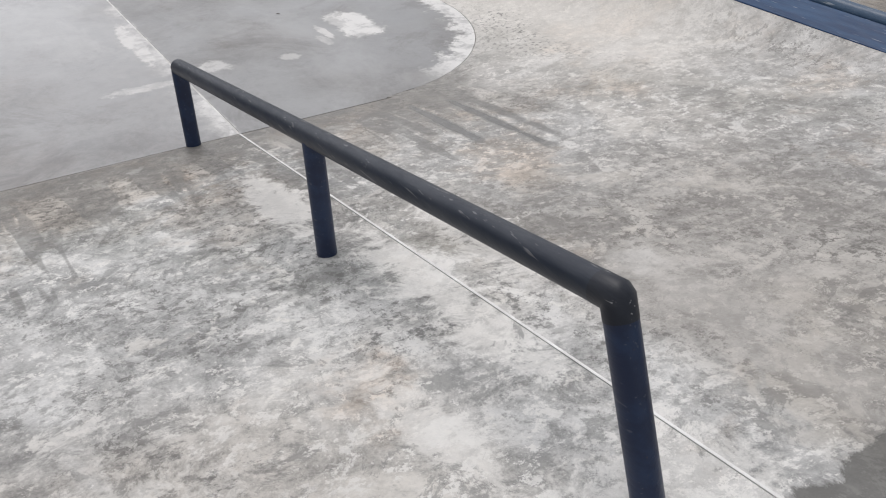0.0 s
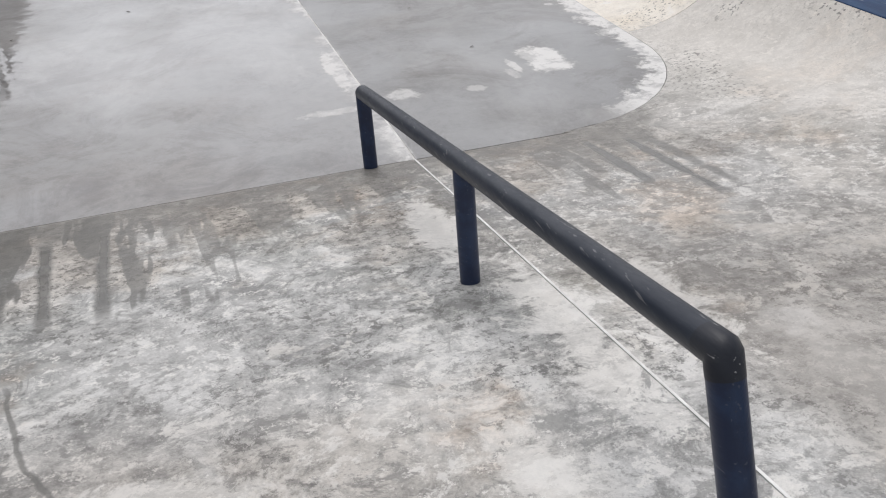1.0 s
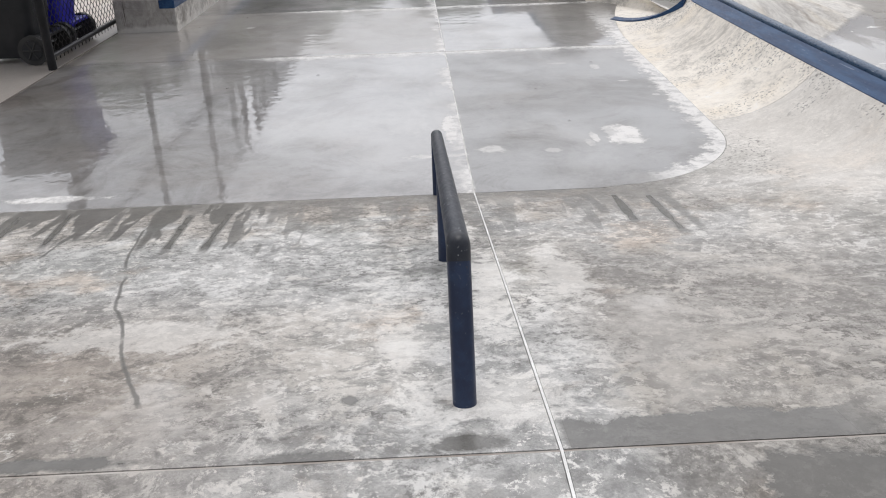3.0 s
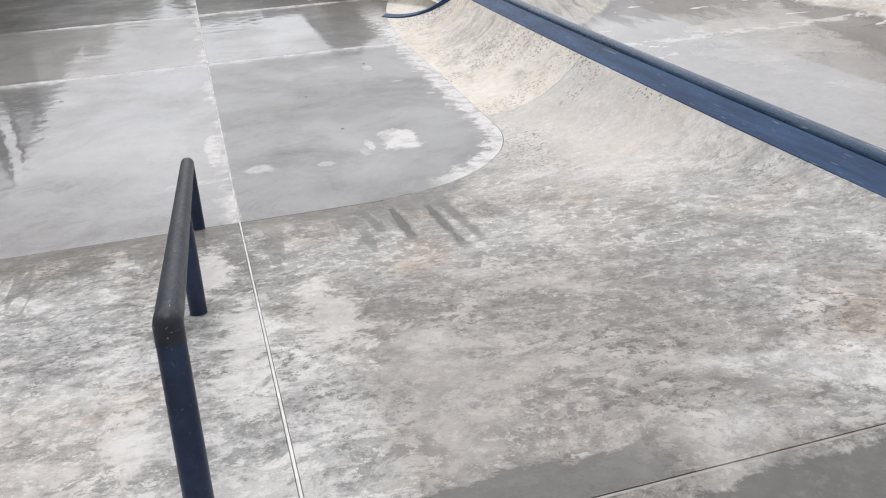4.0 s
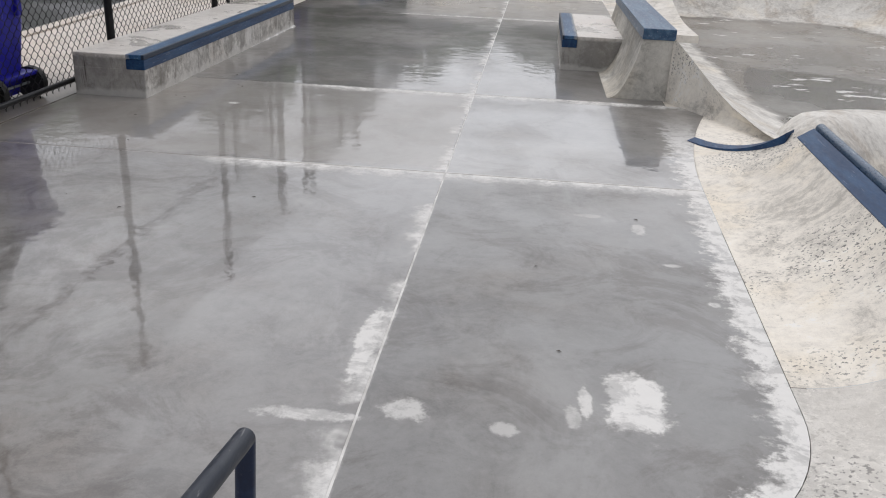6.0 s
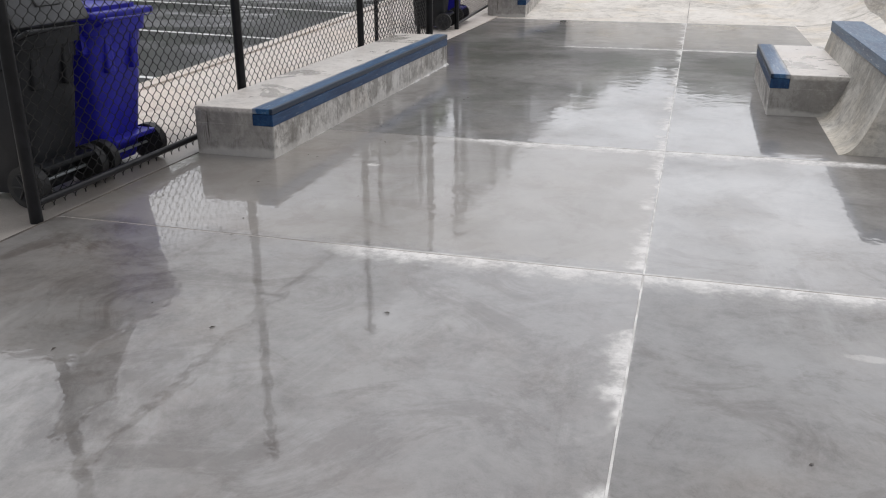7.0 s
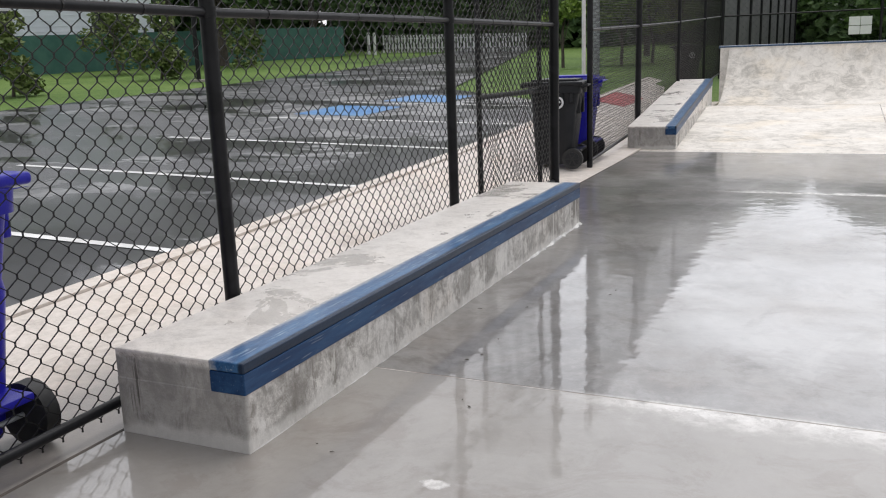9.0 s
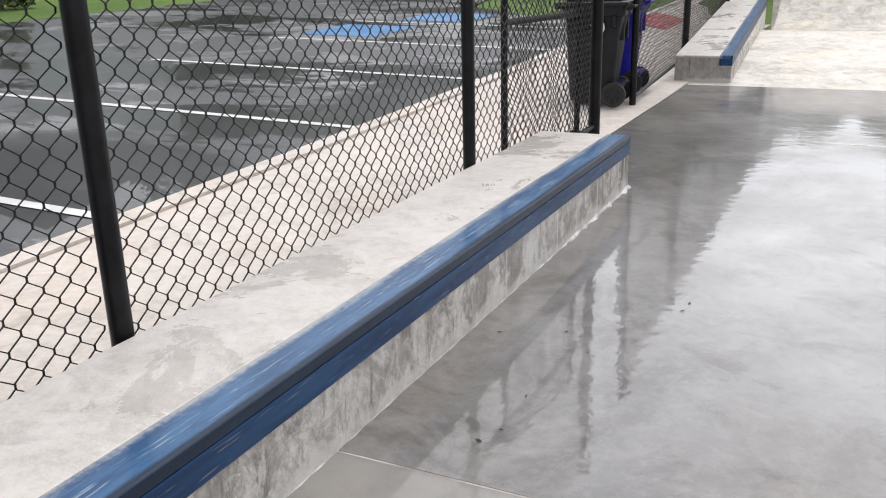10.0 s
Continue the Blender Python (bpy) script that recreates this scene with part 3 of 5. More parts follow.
M_GAP = mat_plain("dark_joint", (0.05, 0.045, 0.04), (0.12, 0.10, 0.085), 5.0, 0.8)
M_BLUE = mat_steel_paint("worn_blue_paint", (0.010, 0.040, 0.112), (0.024, 0.076, 0.175), (0.10, 0.15, 0.21), 0.4, 0.34, (0.36, 0.40, 0.45), 0.28)
M_BLUETOP = mat_steel_paint("ground_blue_paint", (0.022, 0.068, 0.15), (0.060, 0.135, 0.235), (0.24, 0.27, 0.29), 1.0, 0.28)
M_LEDGETOP = mat_ledge_top()
M_COPE = mat_steel_paint("coping_blue_paint", (0.030, 0.066, 0.125), (0.055, 0.10, 0.165), (0.20, 0.23, 0.26), 0.7, 0.22)
M_RAILTOP = mat_steel_paint("scuffed_black_rail", (0.010, 0.016, 0.030), (0.028, 0.034, 0.048), (0.15, 0.15, 0.155), 0.75, 0.34, (0.20, 0.20, 0.21), 0.45)
M_ELBOW = mat_steel_paint("worn_elbow_paint", (0.010, 0.013, 0.022), (0.030, 0.033, 0.042), (0.20, 0.20, 0.20), 0.8, 0.36, (0.35, 0.35, 0.36), 0.4)
M_POST = mat_steel_paint("navy_post_paint", (0.009, 0.018, 0.050), (0.014, 0.030, 0.075), (0.05, 0.04, 0.04), 0.5, 0.3, (0.10, 0.11, 0.14), 0.4)
M_FENCE = mat_plain("black_vinyl_steel", (0.007, 0.007, 0.008), (0.014, 0.014, 0.016), 8.0, 0.36, spec=0.22)
M_WIRE = mat_plain("black_vinyl_wire", (0.009, 0.009, 0.009), (0.022, 0.021, 0.020), 9.0, 0.45, spec=0.25)
M_BINB = mat_plain("blue_bin_plastic", (0.016, 0.014, 0.30), (0.026, 0.024, 0.40), 3.0, 0.33, 0, 0.2, 220, spec=0.28)
M_BIND = mat_plain("dark_bin_plastic", (0.011, 0.012, 0.014), (0.021, 0.022, 0.025), 3.0, 0.36, 0, 0.2, 220, spec=0.25)
M_LID = mat_plain("wet_grey_lid", (0.06, 0.062, 0.064), (0.085, 0.086, 0.09), 3.0, 0.22, 0, 0.08, 220, spec=0.55)
M_RUB = mat_plain("black_tyre", (0.012, 0.012, 0.012), (0.025, 0.025, 0.025), 8.0, 0.6)
M_ASPH, M_GRASS = mat_asphalt(), mat_grass()
M_WHITE = mat_plain("road_paint", (0.78, 0.78, 0.77), (0.62, 0.62, 0.61), 4.0, 0.45)
M_BLUEP = mat_plain("blue_road_paint", (0.035, 0.20, 0.52), (0.13, 0.32, 0.60), 2.2, 0.3)
M_RED = mat_plain("red_tactile_paint", (0.45, 0.055, 0.06), (0.35, 0.05, 0.05), 3.0, 0.5)
M_LEAF1 = mat_leaf("dark_leaves", (0.062, 0.112, 0.048), (0.175, 0.26, 0.105))
M_LEAF2 = mat_leaf("fresh_leaves", (0.12, 0.20, 0.04), (0.26, 0.36, 0.08))
M_LEAF3 = mat_leaf("olive_leaves", (0.085, 0.13, 0.035), (0.17, 0.21, 0.07))
M_BARK = mat_plain("bark", (0.055, 0.045, 0.036), (0.10, 0.085, 0.07), 5.0, 0.85, 0, 0.6, 30)
M_SIDING = mat_plain("pale_siding", (0.80, 0.84, 0.88), (0.72, 0.76, 0.81), 1.0, 0.6)
M_GREYWALL = mat_plain("grey_siding", (0.16, 0.165, 0.17), (0.12, 0.125, 0.13), 1.0, 0.7)
M_ROOF = mat_plain("dark_shingle", (0.05, 0.05, 0.052), (0.09, 0.088, 0.085), 4.0, 0.8)
M_GLASS = mat_plain("dark_window", (0.015, 0.017, 0.02), (0.03, 0.033, 0.036), 2.0, 0.08)
M_SCREEN = mat_plain("green_windscreen", (0.035, 0.115, 0.095), (0.060, 0.155, 0.125), 1.5, 0.7)
M_DSCREEN = mat_plain("grey_windscreen", (0.055, 0.056, 0.06), (0.085, 0.085, 0.09), 1.2, 0.7)
M_PICKET = mat_plain("white_picket_paint", (0.74, 0.74, 0.74), (0.62, 0.62, 0.62), 3.0, 0.5)
M_GALV = mat_plain("galvanised_steel", (0.42, 0.44, 0.45), (0.30, 0.32, 0.33), 6.0, 0.4, 0.5)
M_SIGN = mat_plain("white_sign_face", (0.80, 0.80, 0.80), (0.72, 0.72, 0.72), 2.0, 0.4)


# ---- mesh helpers ----
def part(name, bm, material, parent=None, label="", smooth=None):
    me = bpy.data.meshes.new(name)
    bm.normal_update()
    bm.to_mesh(me)
    bm.free()
    me.materials.append(material)
    if smooth is not None:
        me.shade_smooth()
        if smooth > 0:
            me.set_sharp_from_angle(angle=radians(smooth))
    ob = new(name, me)
    if parent is not None:
        ob.parent = parent
        ob.matrix_parent_inverse = parent.matrix_basis.inverted()
    if label:
        ob["label"] = label
    return ob


def share(name, me, parent, m):
    """One more object on a mesh that is there already."""
    ob = new(name, me)
    ob.parent = parent
    ob.matrix_basis = m
    return ob


def empty(name, m=None):
    ob = new(name)
    if m is not None:
        ob.matrix_basis = m
    return ob


def box(bm, x0, x1, y0, y1, z0, z1, bevel=0.0, seg=2):
    vs = bmesh.ops.create_cube(bm, size=1.0)["verts"]
    for v in vs:
        v.co = Vector((x0 + (v.co.x + 0.5) * (x1 - x0), y0 + (v.co.y + 0.5) * (y1 - y0), z0 + (v.co.z + 0.5) * (z1 - z0)))
    if bevel:
        es = list({e for v in vs for e in v.link_edges})
        bmesh.ops.bevel(bm, geom=es, offset=bevel, segments=seg, profile=0.5, affect="EDGES")
    return vs


def tube(bm, pts, r, seg=12, start=None, end=None, caps=True):
    """A round bar along pts, mitred at the corners; start and end may give the planes of its cut ends."""
    pts = [Vector(p) for p in pts]
    dirs = [(b - a).normalized() for a, b in zip(pts, pts[1:])]
    up = Vector((0, 0, 1)) if abs(dirs[0].z) < 0.9 else Vector((0, 1, 0))
    u = dirs[0].cross(up).normalized()
    rings = []
    for i, p in enumerate(pts):
        d = dirs[max(0, i - 1)]
        u = (u - d * u.dot(d)).normalized()
        v = d.cross(u)
        if i == 0:
            n = Vector(start).normalized() if start else d
        elif i == len(pts) - 1:
            n = Vector(end).normalized() if end else d
        else:
            n = (d + dirs[i]).normalized()
        ring = []
        for k in range(seg):
            a = 2 * math.pi * k / seg
            o = u * math.cos(a) * r + v * math.sin(a) * r
            o -= d * (o.dot(n) / d.dot(n))
            ring.append(bm.verts.new(p + o))
        rings.append(ring)
    for a, b in zip(rings, rings[1:]):
        for k in range(seg):
            bm.faces.new((a[k], a[(k + 1) % seg], b[(k + 1) % seg], b[k]))
    if caps:
        bm.faces.new(rings[0][::-1])
        bm.faces.new(rings[-1])


def extrude_profile(bm, prof, y0, y1, closed=True):
    """A solid from an outline in x, z, drawn out along y."""
    a = [bm.verts.new((x, y0, z)) for x, z in prof]
    b = [bm.verts.new((x, y1, z)) for x, z in prof]
    n = len(prof)
    for i in range(n if closed else n - 1):
        j = (i + 1) % n
        bm.faces.new((a[i], b[i], b[j], a[j]))
    if closed:
        bm.faces.new(a)
        bm.faces.new(b[::-1])
    bmesh.ops.recalc_face_normals(bm, faces=bm.faces)


def sheet(name, xs, ys, fz, material, parent=None, skirt=0.0, keep=None, label="", smooth=40):
    """A height field over xs by ys (x may shift with y when xs is a function of y), with sides hanging down by skirt."""
    rows = []
    for y in ys:
        row = [(x, y) for x in (xs(y) if callable(xs) else xs)]
        rows.append(row)
    nx, ny = len(rows[0]), len(rows)
    co = [(x, y, fz(x, y)) for row in rows for x, y in row]
    fs = []
    for j in range(ny - 1):
        for i in range(nx - 1):
            if keep and not keep(*rows[j][i]) :
                continue
            a = j * nx + i
            fs.append((a, a + 1, a + nx + 1, a + nx))
    if skirt:
        rim = [(0, i) for i in range(nx)] + [(j, nx - 1) for j in range(1, ny)] + [(ny - 1, i) for i in range(nx - 2, -1, -1)] + [(j, 0) for j in range(ny - 2, 0, -1)]
        base = len(co)
        for j, i in rim:
            p = co[j * nx + i]
            co.append((p[0], p[1], p[2] - skirt))
        m = len(rim)
        for k in range(m):
            j, i = rim[k]
            j2, i2 = rim[(k + 1) % m]
            fs.append((j2 * nx + i2, j * nx + i, base + k, base + (k + 1) % m))
    me = bpy.data.meshes.new(name)
    me.from_pydata(co, [], fs)
    me.materials.append(material)
    me.shade_smooth()
    me.set_sharp_from_angle(angle=radians(smooth))
    ob = new(name, me)
    if parent is not None:
        ob.parent = parent
    if label:
        ob["label"] = label
    return ob


def span(a, b, n):
    return [a + (b - a) * i / n for i in range(n + 1)]


def sstep(a, b, v):
    t = min(1.0, max(0.0, (v - a) / (b - a)))
    return t * t * (3 - 2 * t)


# ---- plan ----
JX = 1.305                      # long joint
FOOT_Y, TOP_Y, SLOPE = 3.28, 0.74, 0.155
COPE_X, COPE_Z = 3.45, 0.30     # lower edge of the blue coping plate
FENCE_X = -1.985
FLOOR_Z = -0.80                 # floor of the bowl


def edge_x(y):
    """Foot of the quarter pipe beside the level slabs."""
    return 2.83 + 0.036 * (y - 4.3) + 0.06 * max(0.0, y - 6.7) ** 2


def cope_x(y):
    """The coping bends very slightly along its run."""
    return COPE_X - 0.012 + 0.0036 * (max(1.0, y) - 2.4) ** 2


def bank_z(x, y):
    """Bank, deck and the low quarter pipe, which run into one another round a curved foot."""
    if x > 1.95 and y < 4.2:
        d = math.hypot(x - 1.95, y - 4.2) - 0.9
    else:
        d = FOOT_Y - y
    a = SLOPE * min(max(d, 0.0), FOOT_Y - TOP_Y)
    c = max(0.0, x - edge_x(max(y, 4.0)) + 0.0)
    b = 0.79 - math.sqrt(max(0.0, 0.79 ** 2 - min(c, 0.64) ** 2))
    z = (a ** 6 + b ** 6) ** (1 / 6)
    cx = cope_x(y)
    if y > 4.3:
        z = b = 0.79 - math.sqrt(max(0.0, 0.79 ** 2 - (c * 0.62 / max(0.3, cx - edge_x(y))) ** 2))
    s = sstep(2.85, cx, x)
    return z * (1 - s) + min(z, COPE_Z) * s


def lot_z(x, y):
    """The car park climbs away from the fence, ever more gently past the bays."""
    v = y - 10.84
    up = 0.02 + (0.020 * v + 0.0012 * v * v if 0 < v < 9.2 else 0.020 * v if v <= 0 else 0.2856 + 0.035 * (v - 9.2))
    return min(3.2, max(-0.05, up + 0.027 * (-3.9 - x)))


# ---- ground, car park, lawn ----
def ground_z(x, y):
    if x < -4.2:
        return lot_z(x, y) - 0.04
    if x > -1.9 and y < 27:
        return -0.12
    s = sstep(-4.2, -1.9, x)
    far = lot_z(-4.2, y) - 0.04
    return far * (1 - s) + s * (-0.12 if y < 27 else min(far, 0.5))


gx = [-600, -300, -150, -80, -50, -35, -25, -20, -16, -13, -10, -7, -5.5, -4.2, -3.4, -2.7, -1.95, -1.0, 2, 5, 8, 12.6, 16, 25, 40, 80, 200, 600]
gy = [-600, -200, -80, -40, -20, -10, -4, 0, 4, 8, 11, 14, 17, 20, 23, 26.5, 30, 35, 40, 46, 52, 60, 75, 100, 200, 600]
ground = sheet("ground", gx, gy, ground_z, M_GRASS, keep=lambda x, y: not (-1.96 < x < 12.5 and -4.1 < y < 26.4))
tagged(ground, "wet green lawn rising gently round the skate park", "lawn", kind="structure")


def near_edge(y):
    return -3.93 - 0.012 * (y - 12)


def bay_edge(y):
    """Past the last bays a lawn takes over from the walkway."""
    return near_edge(min(y, 22.5)) - 1.2 * min(3.5, max(0.0, y - 22.5)) - 0.25 * max(0.0, y - 26.0)


def far_edge(y):
    return -16.4 + 1.2 * math.sin((y - 14) / 9.0) * 0.6 - 0.10 * max(0.0, y - 34)


car_park = sheet("car_park", lambda y: span(far_edge(y), bay_edge(y), 8), span(-12, 58, 70), lambda x, y: lot_z(x, y) + 0.0, M_ASPH)
tagged(car_park, "dark wet asphalt car park with standing puddles", "car park", kind="structure")

def walk_z(x, y):
    return (lot_z(x, y) + 0.02) * sstep(-2.2, -4.0, x) - 0.004 + 0.012 * max(0, y - 16) * sstep(-3.9, -2.2, x)


walkway = sheet("walkway", lambda y: [near_edge(y) + 0.16, -3.4, -2.9, -2.4, FENCE_X - 0.03, FENCE_X + 0.035], span(-4, 30, 30),
                walk_z, M_WALK, skirt=0.1)
tagged(walkway, "pinkish concrete walkway between fence and car park", "walkway", kind="structure")
kerb = sheet("kerb", lambda y: span(near_edge(y), near_edge(y) + 0.155, 2), span(-4, 30, 60), lambda x, y: lot_z(x, y) + 0.035, M_WALK, skirt=0.12)
tagged(kerb, "low pale concrete kerb along the car park", "kerb", kind="structure")

for i, yy in enumerate((7.96, 10.84, 13.72, 16.58, 19.35, 22.2)):
    ln = sheet("parking_line", span(near_edge(yy) - 5.05, near_edge(yy) - 0.02, 8), [yy - 0.05, yy + 0.05], lambda x, y: lot_z(x, y) + 0.006, M_WHITE)
    tagged(ln, "white painted parking bay line on wet asphalt", "road marking", "parking bay lines", "structure")
for (x0, x1, y0, y1) in ((-8.9, -7.4, 19.9, 21.6), (-8.4, -6.9, 22.6, 24.2)):
    pt = sheet("parking_symbol", span(x0, x1, 4), span(y0, y1, 4), lambda x, y: lot_z(x, y) + 0.006, M_BLUEP)
    tagged(pt, "faded light blue painted parking bay square", "road marking", kind="structure")
red = sheet("tactile_strip", span(-4.1, -3.3, 3), span(23.3, 25.4, 4), lambda x, y: walk_z(x, y) + 0.006, M_RED)
tagged(red, "red tactile strip at the walkway end", "tactile paving", kind="structure")

# ---- skate floor ----
floor_bm = bmesh.new()
box(floor_bm, FENCE_X + 0.03, 3.0, -4.0, 18.3, -0.30, -0.16)
floor = part("floor", floor_bm, M_GAP)
tagged(floor, "wet grey concrete skate park floor with pale joints", "floor", kind="structure")
GAP, EG = 0.005, 0.0016
X_W, ROWS_Y = FENCE_X + 0.045, (FOOT_Y, 6.72, 9.17, 14.70, 18.17)


def flat_z(x, y):
    return 0.0


for a, b in zip(ROWS_Y, ROWS_Y[1:]):
    n = max(4, int((b - a) / 0.12))
    sheet("concrete_slab", span(X_W, JX - GAP, 26), span(a + GAP, b - GAP, n), flat_z, M_FLAT, floor, 0.12)
    if a == FOOT_Y:
        def east(y):
            r = edge_x(y) if y > 4.2 else 1.95 + math.sqrt(max(0.0, 0.81 - (4.2 - y) ** 2)) * (edge_x(4.2) - 1.95) / 0.9
            return span(JX + GAP, max(r, JX + 0.1) - EG, 14)
        yy = [FOOT_Y + 0.004 + 0.9 * (1 - math.cos(k / 16 * math.pi / 2)) for k in range(17)]
        sheet("concrete_slab", east, yy + span(4.3, b - GAP, 18), flat_z, M_FLAT, floor, 0.12)
    elif a < 9:
        sheet("concrete_slab", lambda y: span(JX + GAP, edge_x(y) - EG, 14), span(a + GAP, b - GAP, n), flat_z, M_FLAT, floor, 0.12)
    else:
        sheet("concrete_slab", span(JX + GAP, 3.0, 14), span(a + GAP, b - GAP, n), flat_z, M_FLAT, floor, 0.12)

for a, b, x0, x1, mt in ((TOP_Y, FOOT_Y, X_W, JX, M_BANK), (TOP_Y, 4.361, JX, COPE_X, M_BANK), (-4.0, TOP_Y, X_W, JX, M_BANK), (-4.0, TOP_Y, JX, COPE_X, M_BANK)):
    n = int((b - a) / 0.05)
    if b > 4:
        # the part beside the curved foot
        def lo(y):
            if y < FOOT_Y:
                return JX + GAP
            if y < 4.2:
                return 1.95 + math.sqrt(max(0.0, 0.81 - (4.2 - y) ** 2)) * (edge_x(4.2) - 1.95) / 0.9 + EG
            return edge_x(y) + EG
        sheet("concrete_slab", lambda y: span(JX + GAP, cope_x(y), 44), span(a + GAP, FOOT_Y, 50), bank_z, mt, floor, 0.12)
        yy = [FOOT_Y + 0.9 * (1 - math.cos(k / 18 * math.pi / 2)) for k in range(19)]
        sheet("concrete_slab", lambda y: span(lo(y), cope_x(y), 30), yy + [4.27, b - GAP], bank_z, mt, floor, 0.12)
    else:
        sheet("concrete_slab", span(x0 + GAP, x1 - (GAP if x1 == JX else 0), 40), span(a + GAP, b - GAP, n), bank_z, mt, floor, 0.12)


def qp_end(x):
    """The low quarter pipe is cut off along a slanting line."""
    return 8.02 - 1.0 * (x - 3.06) / 0.54


co, fs = [], []
NV, NU = 44, 22
for j in range(NV + 1):
    for i in range(NU + 1):
        u = i / NU
        x_end = 3.06 + u * (cope_x(7.1) - 3.06)
        y = 4.36 + (qp_end(x_end) - 4.36) * j / NV
        xf = edge_x(y) + EG
        x = xf + u * (cope_x(y) - xf)
        co.append((x, y, bank_z(x, y)))
for j in range(NV):
    for i in range(NU):
        a = j * (NU + 1) + i
        fs.append((a, a + 1, a + NU + 2, a + NU + 1))
base = len(co)
for i in range(NU + 1):
    p = co[NV * (NU + 1) + i]
    co.append((p[0], p[1], -0.1))
for i in range(NU):
    a = NV * (NU + 1) + i
    fs.append((a, a + 1, base + i + 1, base + i))
me = bpy.data.meshes.new("quarter_pipe_face")
me.from_pydata(co, [], fs)
me.materials.append(M_RAMP)
me.shade_smooth()
me.set_sharp_from_angle(angle=radians(50))
qp = new("quarter_pipe_face", me)
qp.parent = floor

# sealant in the joints, a little below the slabs
for i, (x0, x1, y0, y1) in enumerate([(JX - 0.0046, JX + 0.0046, FOOT_Y, 18.17)] + [(X_W, edge_x(v) if v < 10 else 3.0, v - 0.0046, v + 0.0046) for v in ROWS_Y[1:4]] + [(X_W, JX, FOOT_Y - 0.0046, FOOT_Y + 0.0046)]):
    b_ = bmesh.new()
    box(b_, x0, x1, y0, y1, -0.05, -0.0012)
    part("joint_strip", b_, (M_SEAL, M_CROSS, M_CROSS, M_CROSS, M_FOOTJ)[i], floor)
b_ = bmesh.new()
box(b_, X_W - 0.012, X_W + 0.004, FOOT_Y, 18.17, -0.05, 0.0015)
part("joint_strip", b_, M_GAP, floor)
sheet("joint_strip", span(JX - 0.0033, JX + 0.0033, 1), span(-4.0, FOOT_Y, 60), lambda x, y: bank_z(x, y) + 0.002, M_SEALW, floor, 0.03)
sheet("joint_strip", span(X_W, COPE_X, 60), [TOP_Y - 0.0035, TOP_Y + 0.0035], lambda x, y: bank_z(x, y) - 0.002, M_CROSS, floor, 0.03)

RIM = ((6.9, 3.66, 0.30), (7.08, 3.66, 0.02), (7.55, 3.85, 0.0), (8.2, 3.60, 0.05), (8.6, 3.43, 0.15), (8.9, 3.30, 0.27), (9.2, 3.15, 0.44), (9.4, 3.03, 0.56), (12.5, 3.03, 0.56), (13.2, 3.03, 0.0))


def rim_at(y, k):
    if y <= RIM[0][0]:
        return RIM[0][k]
    for p, q in zip(RIM, RIM[1:]):
        if y <= q[0]:
            return p[k] + (q[k] - p[k]) * (y - p[0]) / (q[0] - p[0])
    return RIM[-1][k]


def rim_x(y):
    return rim_at(y, 1)


# small level triangle between the quarter pipe's end and the ridge
sheet("concrete_slab", lambda y: span(2.9, rim_x(y) + 0.02, 12), span(7.0, 9.42, 24), lambda x, y: -0.006, M_RAMP, floor)

# ---- bowl ----
def axis_mound(x, y):
    ax, ay, bx, by = 3.3, 8.3, 8.4, 14.2
    dx, dy = bx - ax, by - ay
    L = math.hypot(dx, dy)
    s = ((x - ax) * dx + (y - ay) * dy) / (L * L)
    off = abs((x - ax) * dy - (y - ay) * dx) / L
    h = 0.74 * (1 - sstep(0.12, 1.02, s))
    w = 0.95 + 0.3 * s
    return h * (1 - sstep(0.1, w, off))


def west_z(x, y):
    """West wall of the bowl: a round wall behind the coping that opens into a long soft slope."""
    d = max(0.0, x - rim_x(y))
    a = sstep(6.5, 8.0, y)
    u = min(1.0, d / (1.25 + 1.15 * a))
    far = sstep(7.6, 9.3, y)
    wall = 1 - math.sqrt(max(0.0, 1 - (1 - u) ** 2))
    slope = (1 - sstep(0.0, 1.0, u)) * (1 - far) + (1 - u) ** 2.2 * far
    near = sstep(0.32, 0.0, u)
    soft = 0.30 - 0.30 * sstep(5.6, 8.0, y) if y < 8.2 else rim_at(y, 2)
    top = rim_at(y, 2) * near + soft * (1 - near)
    return FLOOR_Z + (top - FLOOR_Z) * (wall * (1 - a) + slope * a)


def rise(d, r, top):
    """Concave transition: d metres up the slope from its foot."""
    if d <= 0:
        return 0.0
    d = min(d, r * 0.92)
    return min(top, r - math.sqrt(r * r - d * d))


def bowl_z(x, y):
    p, q = west_z(x, y), FLOOR_Z + axis_mound(x, y) * sstep(3.6, 4.4, x)
    z = max(p, q) + 0.05 * math.exp(-abs(p - q) / 0.09) * sstep(0.02, 0.2, max(p, q) - FLOOR_Z) * sstep(0.25, 0.9, x - rim_x(y))
    d = math.hypot(max(0.0, x - 7.6), max(0.0, y - 21.5))
    if x > 7.6 and y > 21.5:
        dd = d - 1.5
    else:
        dd = max(x - 9.1, y - 23.0)
    z2 = FLOOR_Z + rise(dd, 2.3, 2.1)
    return max(z, z2)


bowl = sheet("bowl", lambda y: span(rim_x(y), 5.6, 40) + span(5.7, 11.3, 44), span(-4.0, 6.4, 50) + span(6.45, 10.2, 75) + span(10.35, 25.3, 76), bowl_z, M_BOWL,
             keep=lambda x, y: True, smooth=75)
tagged(bowl, "pale dry concrete bowl walls round a wet floor with dark reflection painted brown", "bowl", kind="structure")

# ---- coping of the low quarter pipe ----
coping = empty("coping", pose(COPE_X, 0, COPE_Z))
tagged(coping, "worn dark blue steel coping along the quarter pipe lip", "coping")
C0, C1 = -4.0, 7.05
